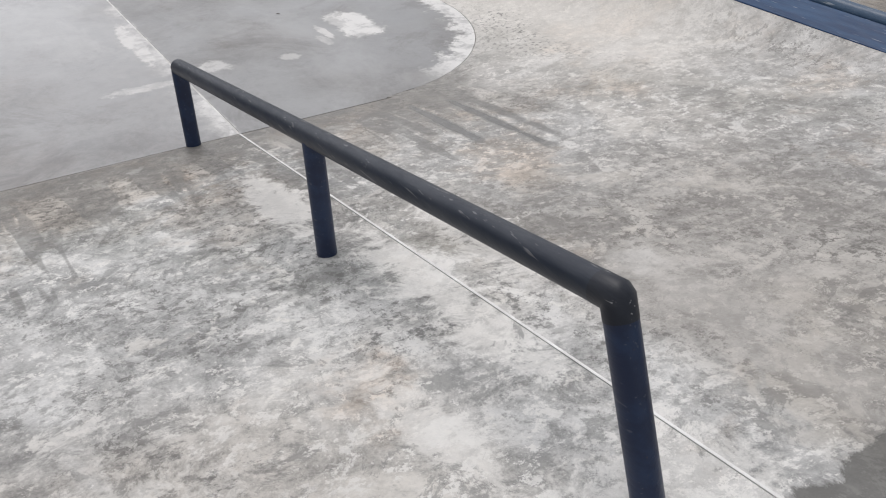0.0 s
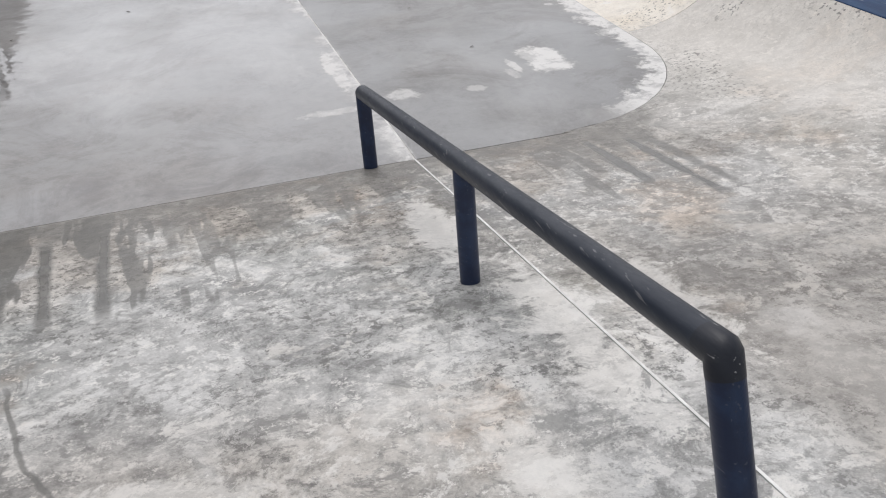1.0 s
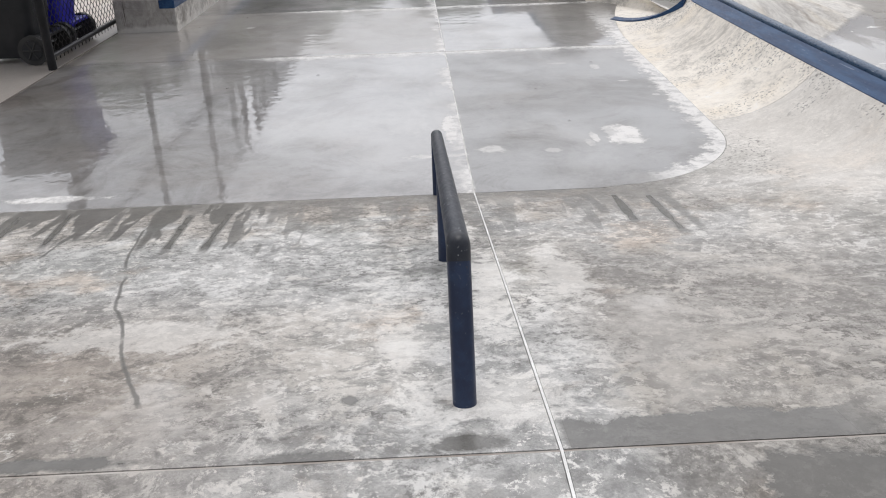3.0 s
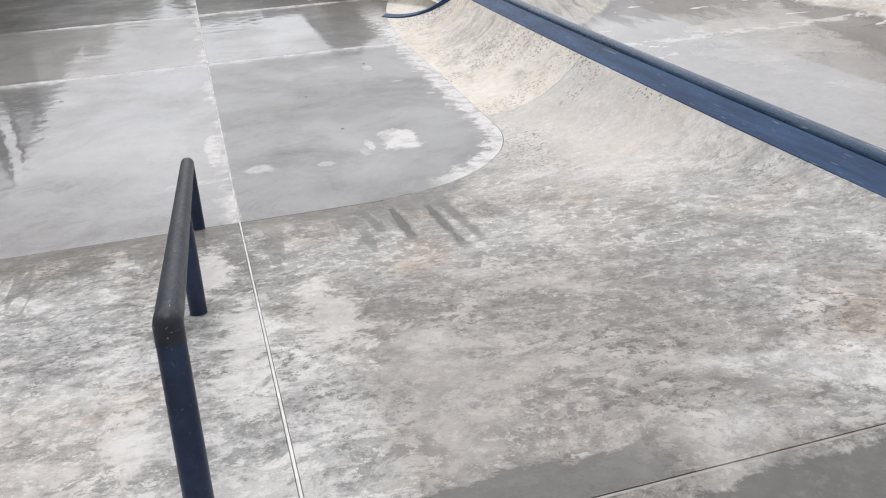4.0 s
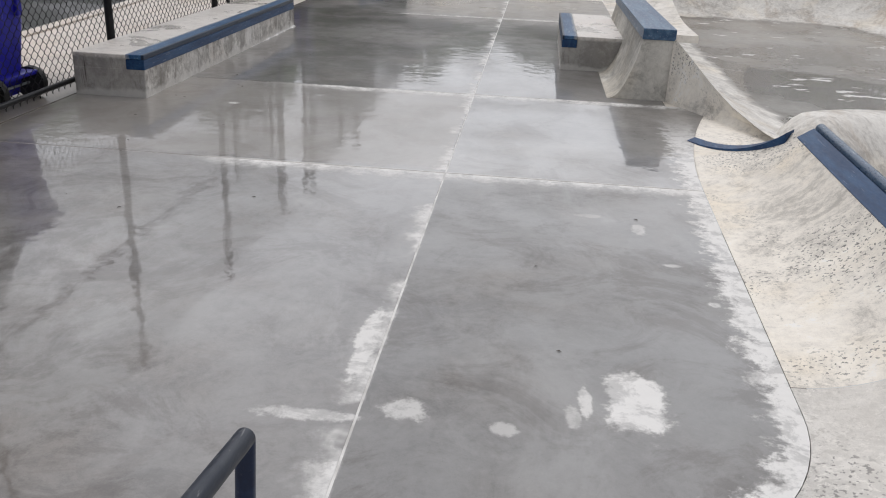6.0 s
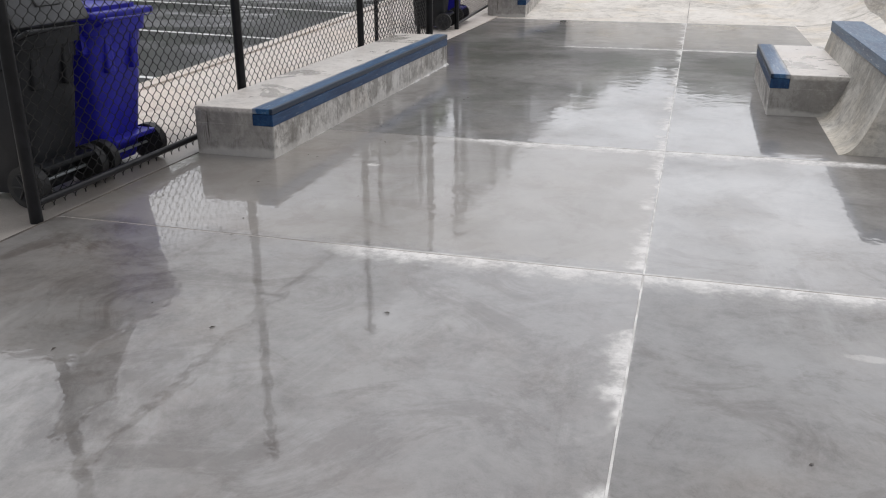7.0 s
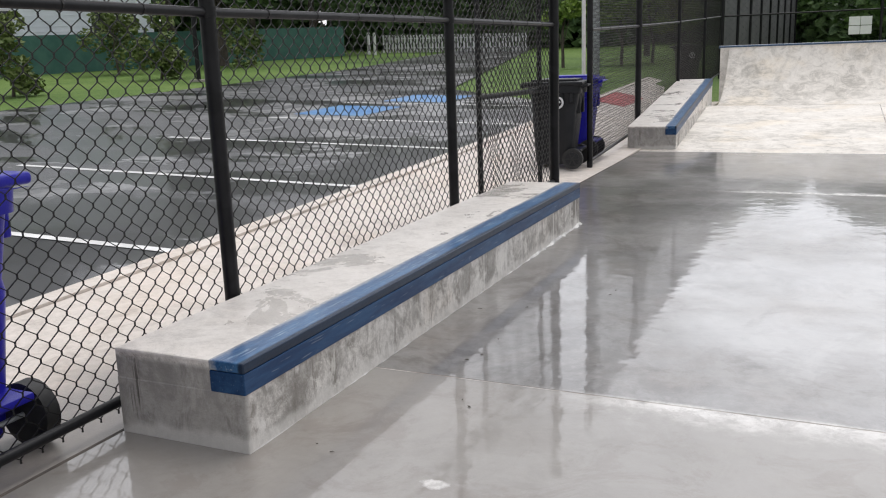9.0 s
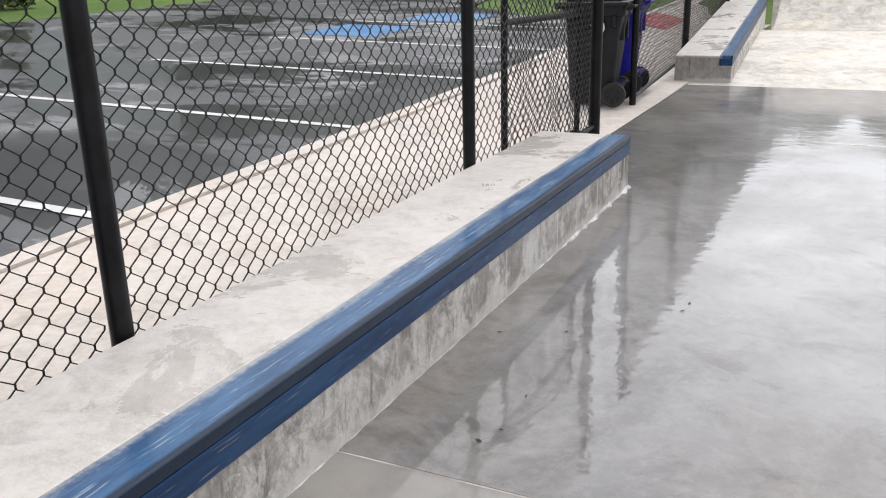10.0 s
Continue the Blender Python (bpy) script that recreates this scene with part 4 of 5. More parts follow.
CY = span(C0, C1, 26)


def bent(bm, prof):
    """A closed outline in x, z carried along the coping's line."""
    rings = [[bm.verts.new((cope_x(y) + x, y, z)) for x, z in prof] for y in CY]
    n = len(prof)
    for a, b in zip(rings, rings[1:]):
        for k in range(n):
            bm.faces.new((a[k], a[(k + 1) % n], b[(k + 1) % n], b[k]))
    bm.faces.new(rings[0])
    bm.faces.new(rings[-1][::-1])
    bmesh.ops.recalc_face_normals(bm, faces=bm.faces)


cb = bmesh.new()
bent(cb, [(-0.002, COPE_Z - 0.03), (-0.004, COPE_Z + 0.002), (0.088, COPE_Z + 0.064), (0.097, COPE_Z + 0.057), (0.097, COPE_Z - 0.05)])
part("face_plate", cb, M_BLUE, coping)
cb = bmesh.new()
tube(cb, [(cope_x(y) + 0.129, y, COPE_Z + 0.064) for y in CY], 0.033, 16)
part("pipe", cb, M_COPE, coping, "round worn blue pipe", 40)
cb = bmesh.new()
bent(cb, [(0.163, COPE_Z - 0.04), (0.163, COPE_Z + 0.043), (0.20, COPE_Z + 0.047), (0.215, COPE_Z - 0.04)])
part("back_plate", cb, M_COPE, coping)
cb = bmesh.new()
pts = []
for k in range(15):
    u = k / 14
    x = 3.06 + u * (cope_x(7.1) - 3.06)
    pts.append((x, qp_end(x), bank_z(edge_x(qp_end(x)) + u * (cope_x(qp_end(x)) - edge_x(qp_end(x))), qp_end(x)) + 0.006))
vs = []
for (x, y, z) in pts:
    vs.append([bm_v for bm_v in (cb.verts.new((x - 0.052, y - 0.045, z)), cb.verts.new((x + 0.012, y + 0.022, z + 0.012)), cb.verts.new((x + 0.012, y + 0.022, z - 0.10)), cb.verts.new((x - 0.052, y - 0.045, z - 0.10)))])
for a, b in zip(vs, vs[1:]):
    for k in range(4):
        cb.faces.new((a[k], a[(k + 1) % 4], b[(k + 1) % 4], b[k]))
cb.faces.new(vs[0])
cb.faces.new(vs[-1][::-1])
bmesh.ops.recalc_face_normals(cb, faces=cb.faces)
part("end_strip", cb, M_BLUE, coping, "curved blue steel edge strip")

# ---- ridge with a blue top ----
ridge = empty("ridge_ramp", pose(2.9, 9.4, 0))
tagged(ridge, "narrow concrete ridge with curved sides and blue steel top", "skate ramp")
RH = 0.55
prof = [(2.50 + 0.27 * u, RH * (u ** 2.3)) for u in span(0, 1, 12)] + [(3.035, RH), (3.035, -0.3), (2.50, -0.3)]
cb = bmesh.new()
extrude_profile(cb, prof, 9.40, 12.5)
part("body", cb, M_RIDGE, ridge, smooth=35)
cb = bmesh.new()
fl = [[cb.verts.new((x, y, -0.05)), cb.verts.new((x + 0.3 * u, y - 0.02, 0.35 * rim_at(y2, 2))), cb.verts.new((rim_x(y2), y2, rim_at(y2, 2) + 0.004))]
      for u, x, y, y2 in [(k / 16, 3.02 + 0.81 * k / 16, 9.38 - 1.81 * k / 16, 9.40 - 1.85 * k / 16) for k in range(17)]]
for a, b in zip(fl, fl[1:]):
    for k in range(2):
        cb.faces.new((a[k], b[k], b[k + 1], a[k + 1]))
bmesh.ops.recalc_face_normals(cb, faces=cb.faces)
part("flare", cb, M_RAMP, ridge, "curved concrete flare", 60)
cb = bmesh.new()
box(cb, 2.755, 3.045, 9.385, 12.5, RH - 0.012, RH + 0.085, 0.006)
part("top_cap", cb, M_BLUETOP, ridge, "worn blue steel cap")

# ---- ledges ----
def ledge(x_edge, y0, y1, depth, height, sign, label, skew=0.0, climb=0.0):
    """A long block with a blue steel angle on its riding edge; sign: which way the block lies from that edge."""
    th = empty("ledge", pose(x_edge, y0, 0, 0, 0, skew))
    def fx(v):
        return v * sign
    def shear(bm):
        for v in bm.verts:
            v.co.z += climb * max(0.0, v.co.y)
    b = bmesh.new()
    e = 0.15
    x0, x1 = sorted((fx(0), fx(depth)))
    box(b, x0, x1, 0, y1 - y0, -0.25 if climb else -0.02, height - 0.115, 0.006)
    xa, xb = sorted((fx(e), fx(depth)))
    box(b, xa, xb, 0.002, y1 - y0 - 0.002, height - 0.13, height, 0.008)
    shear(b)
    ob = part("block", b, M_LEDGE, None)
    ob.parent = th
    b = bmesh.new()
    xa, xb = sorted((fx(-0.006), fx(e)))
    box(b, xa, xb, -0.004, y1 - y0 + 0.003, height - 0.036, height + 0.004, 0.007, 3)
    shear(b)
    ob = part("top_plate", b, M_LEDGETOP, None, "scraped bright blue steel plate")
    ob.parent = th
    b = bmesh.new()
    xa, xb = sorted((fx(-0.0055), fx(e - 0.001)))
    box(b, xa, xb, -0.003, y1 - y0 + 0.002, height - 0.119, height - 0.0375, 0.004)
    shear(b)
    ob = part("face_plate", b, M_BLUE, None, "dark blue steel face")
    ob.parent = th
    if not climb:
        rnd = random.Random(int(y0 * 10))
        b = bmesh.new()
        n = int((y1 - y0) / 0.05)
        rows = []
        for k in range(n + 1):
            v = k / n * (y1 - y0)
            far = 0.18 + 0.82 * sstep(2.4, 4.2, v)
            w, hgt = (0.006 + 0.030 * rnd.random() ** 2) * far, (0.006 + 0.018 * rnd.random()) * far
            rows.append([b.verts.new((fx(-w), v, -0.004)), b.verts.new((fx(-w * 0.7), v, hgt * 0.45)), b.verts.new((fx(-0.0015), v, hgt)), b.verts.new((fx(0.01), v, -0.004))])
        for p, q in zip(rows, rows[1:]):
            for i in range(3):
                b.faces.new((p[i], p[i + 1], q[i + 1], q[i]))
        bmesh.ops.recalc_face_normals(b, faces=b.faces)
        ob = part("mortar_bead", b, M_SEAL, None, "rough pale mortar along the foot")
        ob.parent = th
    return tagged(th, label, "skate ledge", "skate ledges")


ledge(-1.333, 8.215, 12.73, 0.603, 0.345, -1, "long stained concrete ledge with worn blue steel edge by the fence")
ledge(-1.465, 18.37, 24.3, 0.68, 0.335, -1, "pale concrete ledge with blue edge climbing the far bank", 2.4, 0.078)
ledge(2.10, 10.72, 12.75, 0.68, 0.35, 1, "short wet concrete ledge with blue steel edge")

# ---- flat rail on the bank ----
rail = empty("grind_rail", pose(1.125, 0.94, 0.36))
tagged(rail, "scuffed black round grind rail on navy posts on the bank", "grind rail")
A, B = Vector((1.119, 1.115, 0.698)), Vector((1.129, 3.322, 0.290))
A0, B0 = Vector((1.119, 0.945, 0.28)), Vector((1.128, 3.282, -0.04))
d_bar, d_post = (B - A).normalized(), (A - A0).normalized()
mit = (d_bar + d_post).normalized()
cb = bmesh.new()
tube(cb, [A + d_bar * 0.03, B], 0.0280, 24, caps=False)
part("top_bar", cb, M_RAILTOP, rail, "scuffed black pipe", 50)
cb = bmesh.new()
tube(cb, [A0, A - d_post * 0.03], 0.0280, 24, caps=False)
part("post", cb, M_POST, rail, "navy painted pipe", 50)
cb = bmesh.new()
tube(cb, [A - d_post * 0.036, A - d_post * 0.003, A + d_bar * 0.003, A + d_bar * 0.038], 0.0285, 24, caps=False)
part("elbow", cb, M_ELBOW, rail, "worn welded elbow", 60)
MID = A + (B - A) * 0.49
for foot, top in ((Vector((1.120, 2.14, 0.12)), MID - Vector((0, 0, 0.012))), (B0, B - Vector((0, 0, 0.01)))):
    cb = bmesh.new()
    tube(cb, [foot, top], 0.0272, 24)
    part("post", cb, M_POST, rail, "navy painted pipe", 50)
cb = bmesh.new()
vs = bmesh.ops.create_uvsphere(cb, u_segments=24, v_segments=12, radius=0.0280)["verts"]
bmesh.ops.transform(cb, matrix=Matrix.Translation(B) @ Matrix.Diagonal((1, 0.55, 1, 1)), verts=vs)
part("end_cap", cb, M_RAILTOP, rail, smooth=0)

# ---- far bank and quarter pipe ----
def side_foot(y):
    """Foot of the curved side wall, which swings out where it meets the bowl."""
    return 2.05 + 0.95 * (1 - sstep(18.0, 21.2, y)) + 1.0 * (1 - sstep(14.6, 17.5, y))


def far_z(x, y):
    z = max(0.0, 0.062 * (y - 18.17))
    z = min(z, 0.31)
    if y > 23.45:
        z += rise(y - 23.45, 2.2, 1.085)
    side = rise(x - side_foot(y), 2.4, 1.12)
    return max(z - 0.001, side)


far_bank = sheet("far_bank", span(-2.3, 2.0, 22) + span(2.08, 4.08, 34), span(18.17, 23.44, 30) + span(23.45, 25.36, 30), far_z, M_FAR, keep=lambda x, y: not (y > 23.4 and x < -1.68), smooth=40)
tagged(far_bank, "pale dry concrete bank and far quarter pipe", "quarter pipe", kind="structure")
sheet("concrete_slab", span(3.0, 4.08, 22), span(14.0, 18.135, 34), lambda x, y: rise(x - side_foot(y), 2.4, 1.12) - 0.002, M_FAR, far_bank, 0.1, smooth=40)
cb = bmesh.new()
box(cb, -1.70, 6.2, 25.34, 27.6, 0.2, 1.40)
far_deck = part("far_deck", cb, M_FAR)
tagged(far_deck, "raised concrete deck behind the far quarter pipe", "deck", kind="structure")
sheet("joint_strip", [1.302, 1.318], span(18.16, 23.4, 50), lambda x, y: far_z(x, y) + 0.003, M_CROSS, far_bank)
sheet("joint_strip", span(-1.55, 3.0, 20), [23.44, 23.475], lambda x, y: far_z(x, y) + 0.004, M_FOOTJ, far_bank)
far_coping = empty("coping", pose(-1.7, 25.36, 1.38))
tagged(far_coping, "blue painted steel coping on the far quarter pipe", "coping")
cb = bmesh.new()
tube(cb, [(-1.73, 25.37, 1.415), (6.2, 25.37, 1.415)], 0.03, 12)
part("pipe", cb, M_COPE, far_coping, smooth=40)
cb = bmesh.new()
box(cb, -1.72, 6.2, 25.375, 25.51, 1.38, 1.425, 0.004)
part("back_plate", cb, M_BLUE, far_coping)


cb = bmesh.new()
side_pts = [(4.09, 20.6, 1.0), (4.09, 21.6, 1.14), (4.07, 22.6, 1.15), (4.0, 23.4, 1.18), (3.9, 24.3, 1.26), (3.65, 24.95, 1.36), (3.3, 25.36, 1.415)]
tube(cb, side_pts, 0.035, 12)
part("side_pipe", cb, M_COPE, far_coping, "blue pipe curving down the side", 40)

# ---- fence ----
def wire_mesh(name, p0, p1, z0, z1, parent, rise_z=0.0, w=0.093, h=0.093, r=0.0039):
    """Woven diamond wire between two ends: each wire zigzags and hooks its neighbour."""
    p0, p1 = Vector(p0), Vector(p1)
    L = (p1 - p0).length
    ux = (p1 - p0) / L
    a = w / 2
    n, m = int(L / a), int((z1 - z0) / (h / 2))
    nrm = Vector((-ux.y, ux.x, 0))
    co, fs = [], []
    for k in range(n):
        for j in range(m + 1):
            odd = j % 2
            s = (k + (odd if k % 2 == 0 else 1 - odd)) * a
            hook = 0.0014 if (odd == (k % 2 == 0)) else -0.0014
            p = p0 + ux * s
            z = z0 + j * h / 2 + rise_z * s / L
            for dz in (-0.0075, 0.0075):
                b = len(co)
                for q in range(3):
                    t = 2 * math.pi * q / 3
                    o = nrm * (math.cos(t) * r + (hook if dz < 0 else -hook)) + ux * (math.sin(t) * r)
                    co.append((p.x + o.x, p.y + o.y, z + dz))
                if j or dz > 0:
                    for q in range(3):
                        fs.append((b + q, b + (q + 1) % 3, b - 3 + (q + 1) % 3, b - 3 + q))
    me = bpy.data.meshes.new(name)
    me.from_pydata(co, [], fs)
    me.materials.append(M_WIRE)
    ob = new(name, me)
    ob.parent = parent
    return ob


def fence_run(posts, rails, label, top=3.05, mesh=True, wide=(), base=None, r_post=0.036, w=0.093, h=0.093, wire=0.0039):
    """Posts at (x, y, ground z); rails at heights above the ground."""
    th = empty("fence")
    tagged(th, label, "fence")
    for i, (x, y, z) in enumerate(posts):
        b = bmesh.new()
        tube(b, [(x, y, z - 0.15), (x, y, z + top)], r_post * (1.35 if i in wide else 1.0), 14)
        part("post", b, M_FENCE, th, smooth=40)
        for hr in rails[1:]:
            b = bmesh.new()
            tube(b, [(x, y, z + hr - 0.022), (x, y, z + hr + 0.022)], r_post * (1.35 if i in wide else 1.0) + 0.005, 14)
            part("rail_band", b, M_FENCE, th, smooth=40)
    for (xa, ya, za), (xb, yb, zb) in zip(posts, posts[1:]):
        for hr in rails:
            b = bmesh.new()
            tube(b, [(xa, ya, za + hr), (xb, yb, zb + hr)], 0.0215, 10)
            part("rail", b, M_FENCE, th, smooth=40)
        if mesh:
            wire_mesh("wire_mesh", (xa - 0.028, ya, 0), (xb - 0.028, yb, 0), za + 0.045, za + top - 0.02, th, zb - za, w, h, wire)
        # tie wires on the middle rail
        for k in range(1, 6):
            s = k / 6
            p = Vector((xa, ya, za + rails[1])) * (1 - s) + Vector((xb, yb, zb + rails[1])) * s
            b = bmesh.new()
            d = Vector((xb - xa, yb - ya, 0)).normalized()
            tube(b, [p - d * 0.004, p + d * 0.004], 0.0245, 8)
            part("tie", b, M_WIRE, th)
    return th


fence_run([(FENCE_X, 6.60, 0.0), (FENCE_X, 9.01, 0.0), (FENCE_X + 0.008, 11.625, 0.03), (FENCE_X + 0.02, 14.12, 0.05)], (0.10, 1.615),
          "tall black chain link fence along the skate floor", wide=(3,))
fence_run([(-2.175, 16.31, 0.0), (-2.27, 19.65, 0.11), (-2.35, 24.0, 0.27), (-2.42, 28.3, 0.45), (-2.50, 32.3, 0.62)], (0.08, 1.66),
          "tall black chain link fence past the gateway", top=3.45, wide=(1, 4), w=0.066, h=0.072, wire=0.0034)
fence_run([(-2.50, 32.3, 0.62), (1.6, 32.3, 0.62), (5.4, 32.3, 0.62), (9.4, 32.3, 0.62), (13.5, 32.3, 0.62)], (0.05, 1.66),
          "black chain link fence behind the far deck", top=3.05, w=0.18, h=0.2, wire=0.002)

# gate leaf folded back against the fence
gate = empty("gate", pose(-2.05, 14.0, 0.05))
tagged(gate, "black chain link gate folded open against the fence", "gate")
for (a, b) in (((-2.07, 13.98, 0.12), (-2.07, 13.98, 2.1)), ((-2.20, 12.72, 0.12), (-2.20, 12.72, 2.1)), ((-2.07, 13.98, 2.1), (-2.20, 12.72, 2.1)), ((-2.07, 13.98, 0.12), (-2.20, 12.72, 0.12)), ((-2.07, 13.98, 1.05), (-2.20, 12.72, 1.05))):
    cb = bmesh.new()
    tube(cb, [a, b], 0.024, 10)
    part("frame_bar", cb, M_FENCE, gate, smooth=40)
ob = wire_mesh("wire_mesh", (-2.07, 13.98, 0), (-2.20, 12.72, 0), 0.13, 2.08, gate)
ob.matrix_parent_inverse = gate.matrix_basis.inverted()


# ---- wheelie bins ----
def bin_thing(m, material, label, lid_open=False, emblem=False):
    """Two-wheeled bin: its wheels and handle towards +x. Base at the origin."""
    th = empty("wheelie_bin", m)
    tagged(th, label, "wheelie bin", "wheelie bins")
    def add(name, bm, mt, lab="", smooth=None, par=None):
        ob = part(name, bm, mt, None, lab, smooth)
        ob.parent = par or th
        return ob
    b = bmesh.new()
    rings = []
    for z, hx, hy, cx in ((0.05, 0.215, 0.205, -0.02), (0.12, 0.23, 0.215, -0.015), (0.62, 0.275, 0.255, 0.0), (0.66, 0.270, 0.250, 0.0), (0.90, 0.30, 0.275, 0.01), (0.905, 0.325, 0.295, 0.01), (0.985, 0.335, 0.30, 0.01), (1.0, 0.335, 0.30, 0.01)):
        ring = []
        for k in range(32):
            t = 2 * math.pi * k / 32
            cxs, sns = math.cos(t), math.sin(t)
            e = 0.30
            ring.append(b.verts.new((cx + hx * math.copysign(abs(cxs) ** e, cxs), hy * math.copysign(abs(sns) ** e, sns), z)))
        rings.append(ring)
    for r0, r1 in zip(rings, rings[1:]):
        for k in range(32):
            b.faces.new((r0[k], r0[(k + 1) % 32], r1[(k + 1) % 32], r1[k]))
    b.faces.new(rings[0][::-1])
    if not lid_open:
        b.faces.new(rings[-1])
    body = add("body", b, material, smooth=35)
    for s in (-1, 1):
        b = bmesh.new()
        box(b, 0.26, 0.31, s * 0.13 - 0.035, s * 0.13 + 0.035, 0.66, 0.92, 0.012)
        ob = add("grip_rib", b, material, par=body)
    for s in (-1, 1):
        for rx in (-0.20, -0.06, 0.10, 0.22):
            b = bmesh.new()
            box(b, rx - 0.022, rx + 0.022, s * 0.262, s * 0.297, 0.80, 0.91, 0.010)
            add("rim_gusset", b, material, par=body)
    b = bmesh.new()
    box(b, 0.16, 0.33, -0.225, 0.225, 0.20, 0.235, 0.012)
    add("axle_step", b, material, smooth=40)
    b = bmesh.new()
    if lid_open:
        vs = box(b, 0.345, 0.375, -0.31, 0.31, 1.02, 1.68, 0.014)
        box(b, 0.330, 0.388, -0.318, 0.318, 1.60, 1.69, 0.012)
        box(b, 0.372, 0.392, -0.10, 0.10, 1.12, 1.17, 0.008)
        bmesh.ops.rotate(b, verts=b.verts, cent=(0.36, 0, 1.02), matrix=Matrix.Rotation(radians(-24), 3, "Y"))
    else:
        vs = box(b, -0.37, 0.36, -0.32, 0.32, 1.0, 1.045, 0.016, 3)
        box(b, -0.28, 0.28, -0.24, 0.24, 1.04, 1.075, 0.03, 3)
        box(b, -0.385, -0.34, -0.30, 0.30, 0.975, 1.03, 0.012)
    add("lid", b, M_LID if lid_open else material, "wet lid standing open" if lid_open else "wet lid", smooth=40)
    b = bmesh.new()
    tube(b, [(0.34, -0.27, 0.97), (0.405, -0.27, 1.0), (0.405, 0.27, 1.0), (0.34, 0.27, 0.97)], 0.017, 10)
    add("handle", b, material, smooth=40)
    b = bmesh.new()
    tube(b, [(0.235, -0.30, 0.125), (0.235, 0.30, 0.125)], 0.011, 8)
    add("axle", b, M_GALV)
    for s in (-1, 1):
        b = bmesh.new()
        tube(b, [(0.235, s * 0.235, 0.125), (0.235, s * 0.30, 0.125)], 0.125, 24)
        wh = add("wheel", b, M_RUB, smooth=40)
        b = bmesh.new()
        tube(b, [(0.235, s * 0.299, 0.125), (0.235, s * 0.307, 0.125)], 0.085, 20)
        add("rim", b, M_BIND, smooth=40, par=wh)
        for k in range(6):
            t = k * math.pi / 3
            b = bmesh.new()
            tube(b, [(0.235, s * 0.308, 0.125), (0.235 + 0.08 * math.cos(t), s * 0.308, 0.125 + 0.08 * math.sin(t))], 0.008, 6)
            add("spoke", b, M_RUB, par=wh)
    if emblem:
        b = bmesh.new()
        tube(b, [(0.06 + 0.062 * math.cos(t), -0.305, 0.80 + 0.062 * math.sin(t)) for t in span(0.0, 6.28, 24)], 0.012, 6)
        tube(b, [(0.06, -0.305, 0.765), (0.06, -0.305, 0.83)], 0.014, 6)
        tube(b, [(0.03, -0.305, 0.80), (0.06, -0.305, 0.832), (0.09, -0.305, 0.80)], 0.009, 6)
        add("emblem", b, M_SIGN, "round white mark")
    return th


bin_thing(pose(-2.44, 7.76, -0.005), M_BINB, "deep blue plastic wheelie bin behind the fence")
bin_thing(pose(-2.44, 7.10, -0.005), M_BIND, "dark grey wheelie bin with its lid open", lid_open=True)
bin_thing(pose(-2.56, 16.22, 0.02, 0, 0, 6), M_BIND, "dark grey wheelie bin by the gateway", emblem=True)
bin_thing(pose(-2.60, 17.15, 0.035, 0, 0, 4), M_BINB, "blue wheelie bin beside the gateway")
bin_thing(pose(-2.90, 28.8, 0.45, 0, 0, 20), M_BIND, "dark grey wheelie bin beyond the far fence", emblem=True)


# ---- trees and shrubs ----
def leaf_mesh(bm, lobes, n, size, rnd):
    for _ in range(n):
        c, rad = rnd.choice(lobes)
        while True:
            v = Vector((rnd.uniform(-1, 1), rnd.uniform(-1, 1), rnd.uniform(-1, 1)))
            if 0.25 < v.length < 1:
                break
        v = v.normalized() * (v.length ** 0.45)
        p = Vector(c) + Vector((v.x * rad[0], v.y * rad[1], v.z * rad[2]))
        s = size * rnd.uniform(0.6, 1.4)
        a = Vector((rnd.uniform(-1, 1), rnd.uniform(-1, 1), rnd.uniform(-0.6, 0.6))).normalized()
        q = a.cross(Vector((rnd.uniform(-1, 1), rnd.uniform(-1, 1), rnd.uniform(-1, 1)))).normalized()
        k = [bm.verts.new(p + a * s), bm.verts.new(p + q * s * 0.55), bm.verts.new(p - a * s), bm.verts.new(p - q * s * 0.55)]
        bm.faces.new(k)


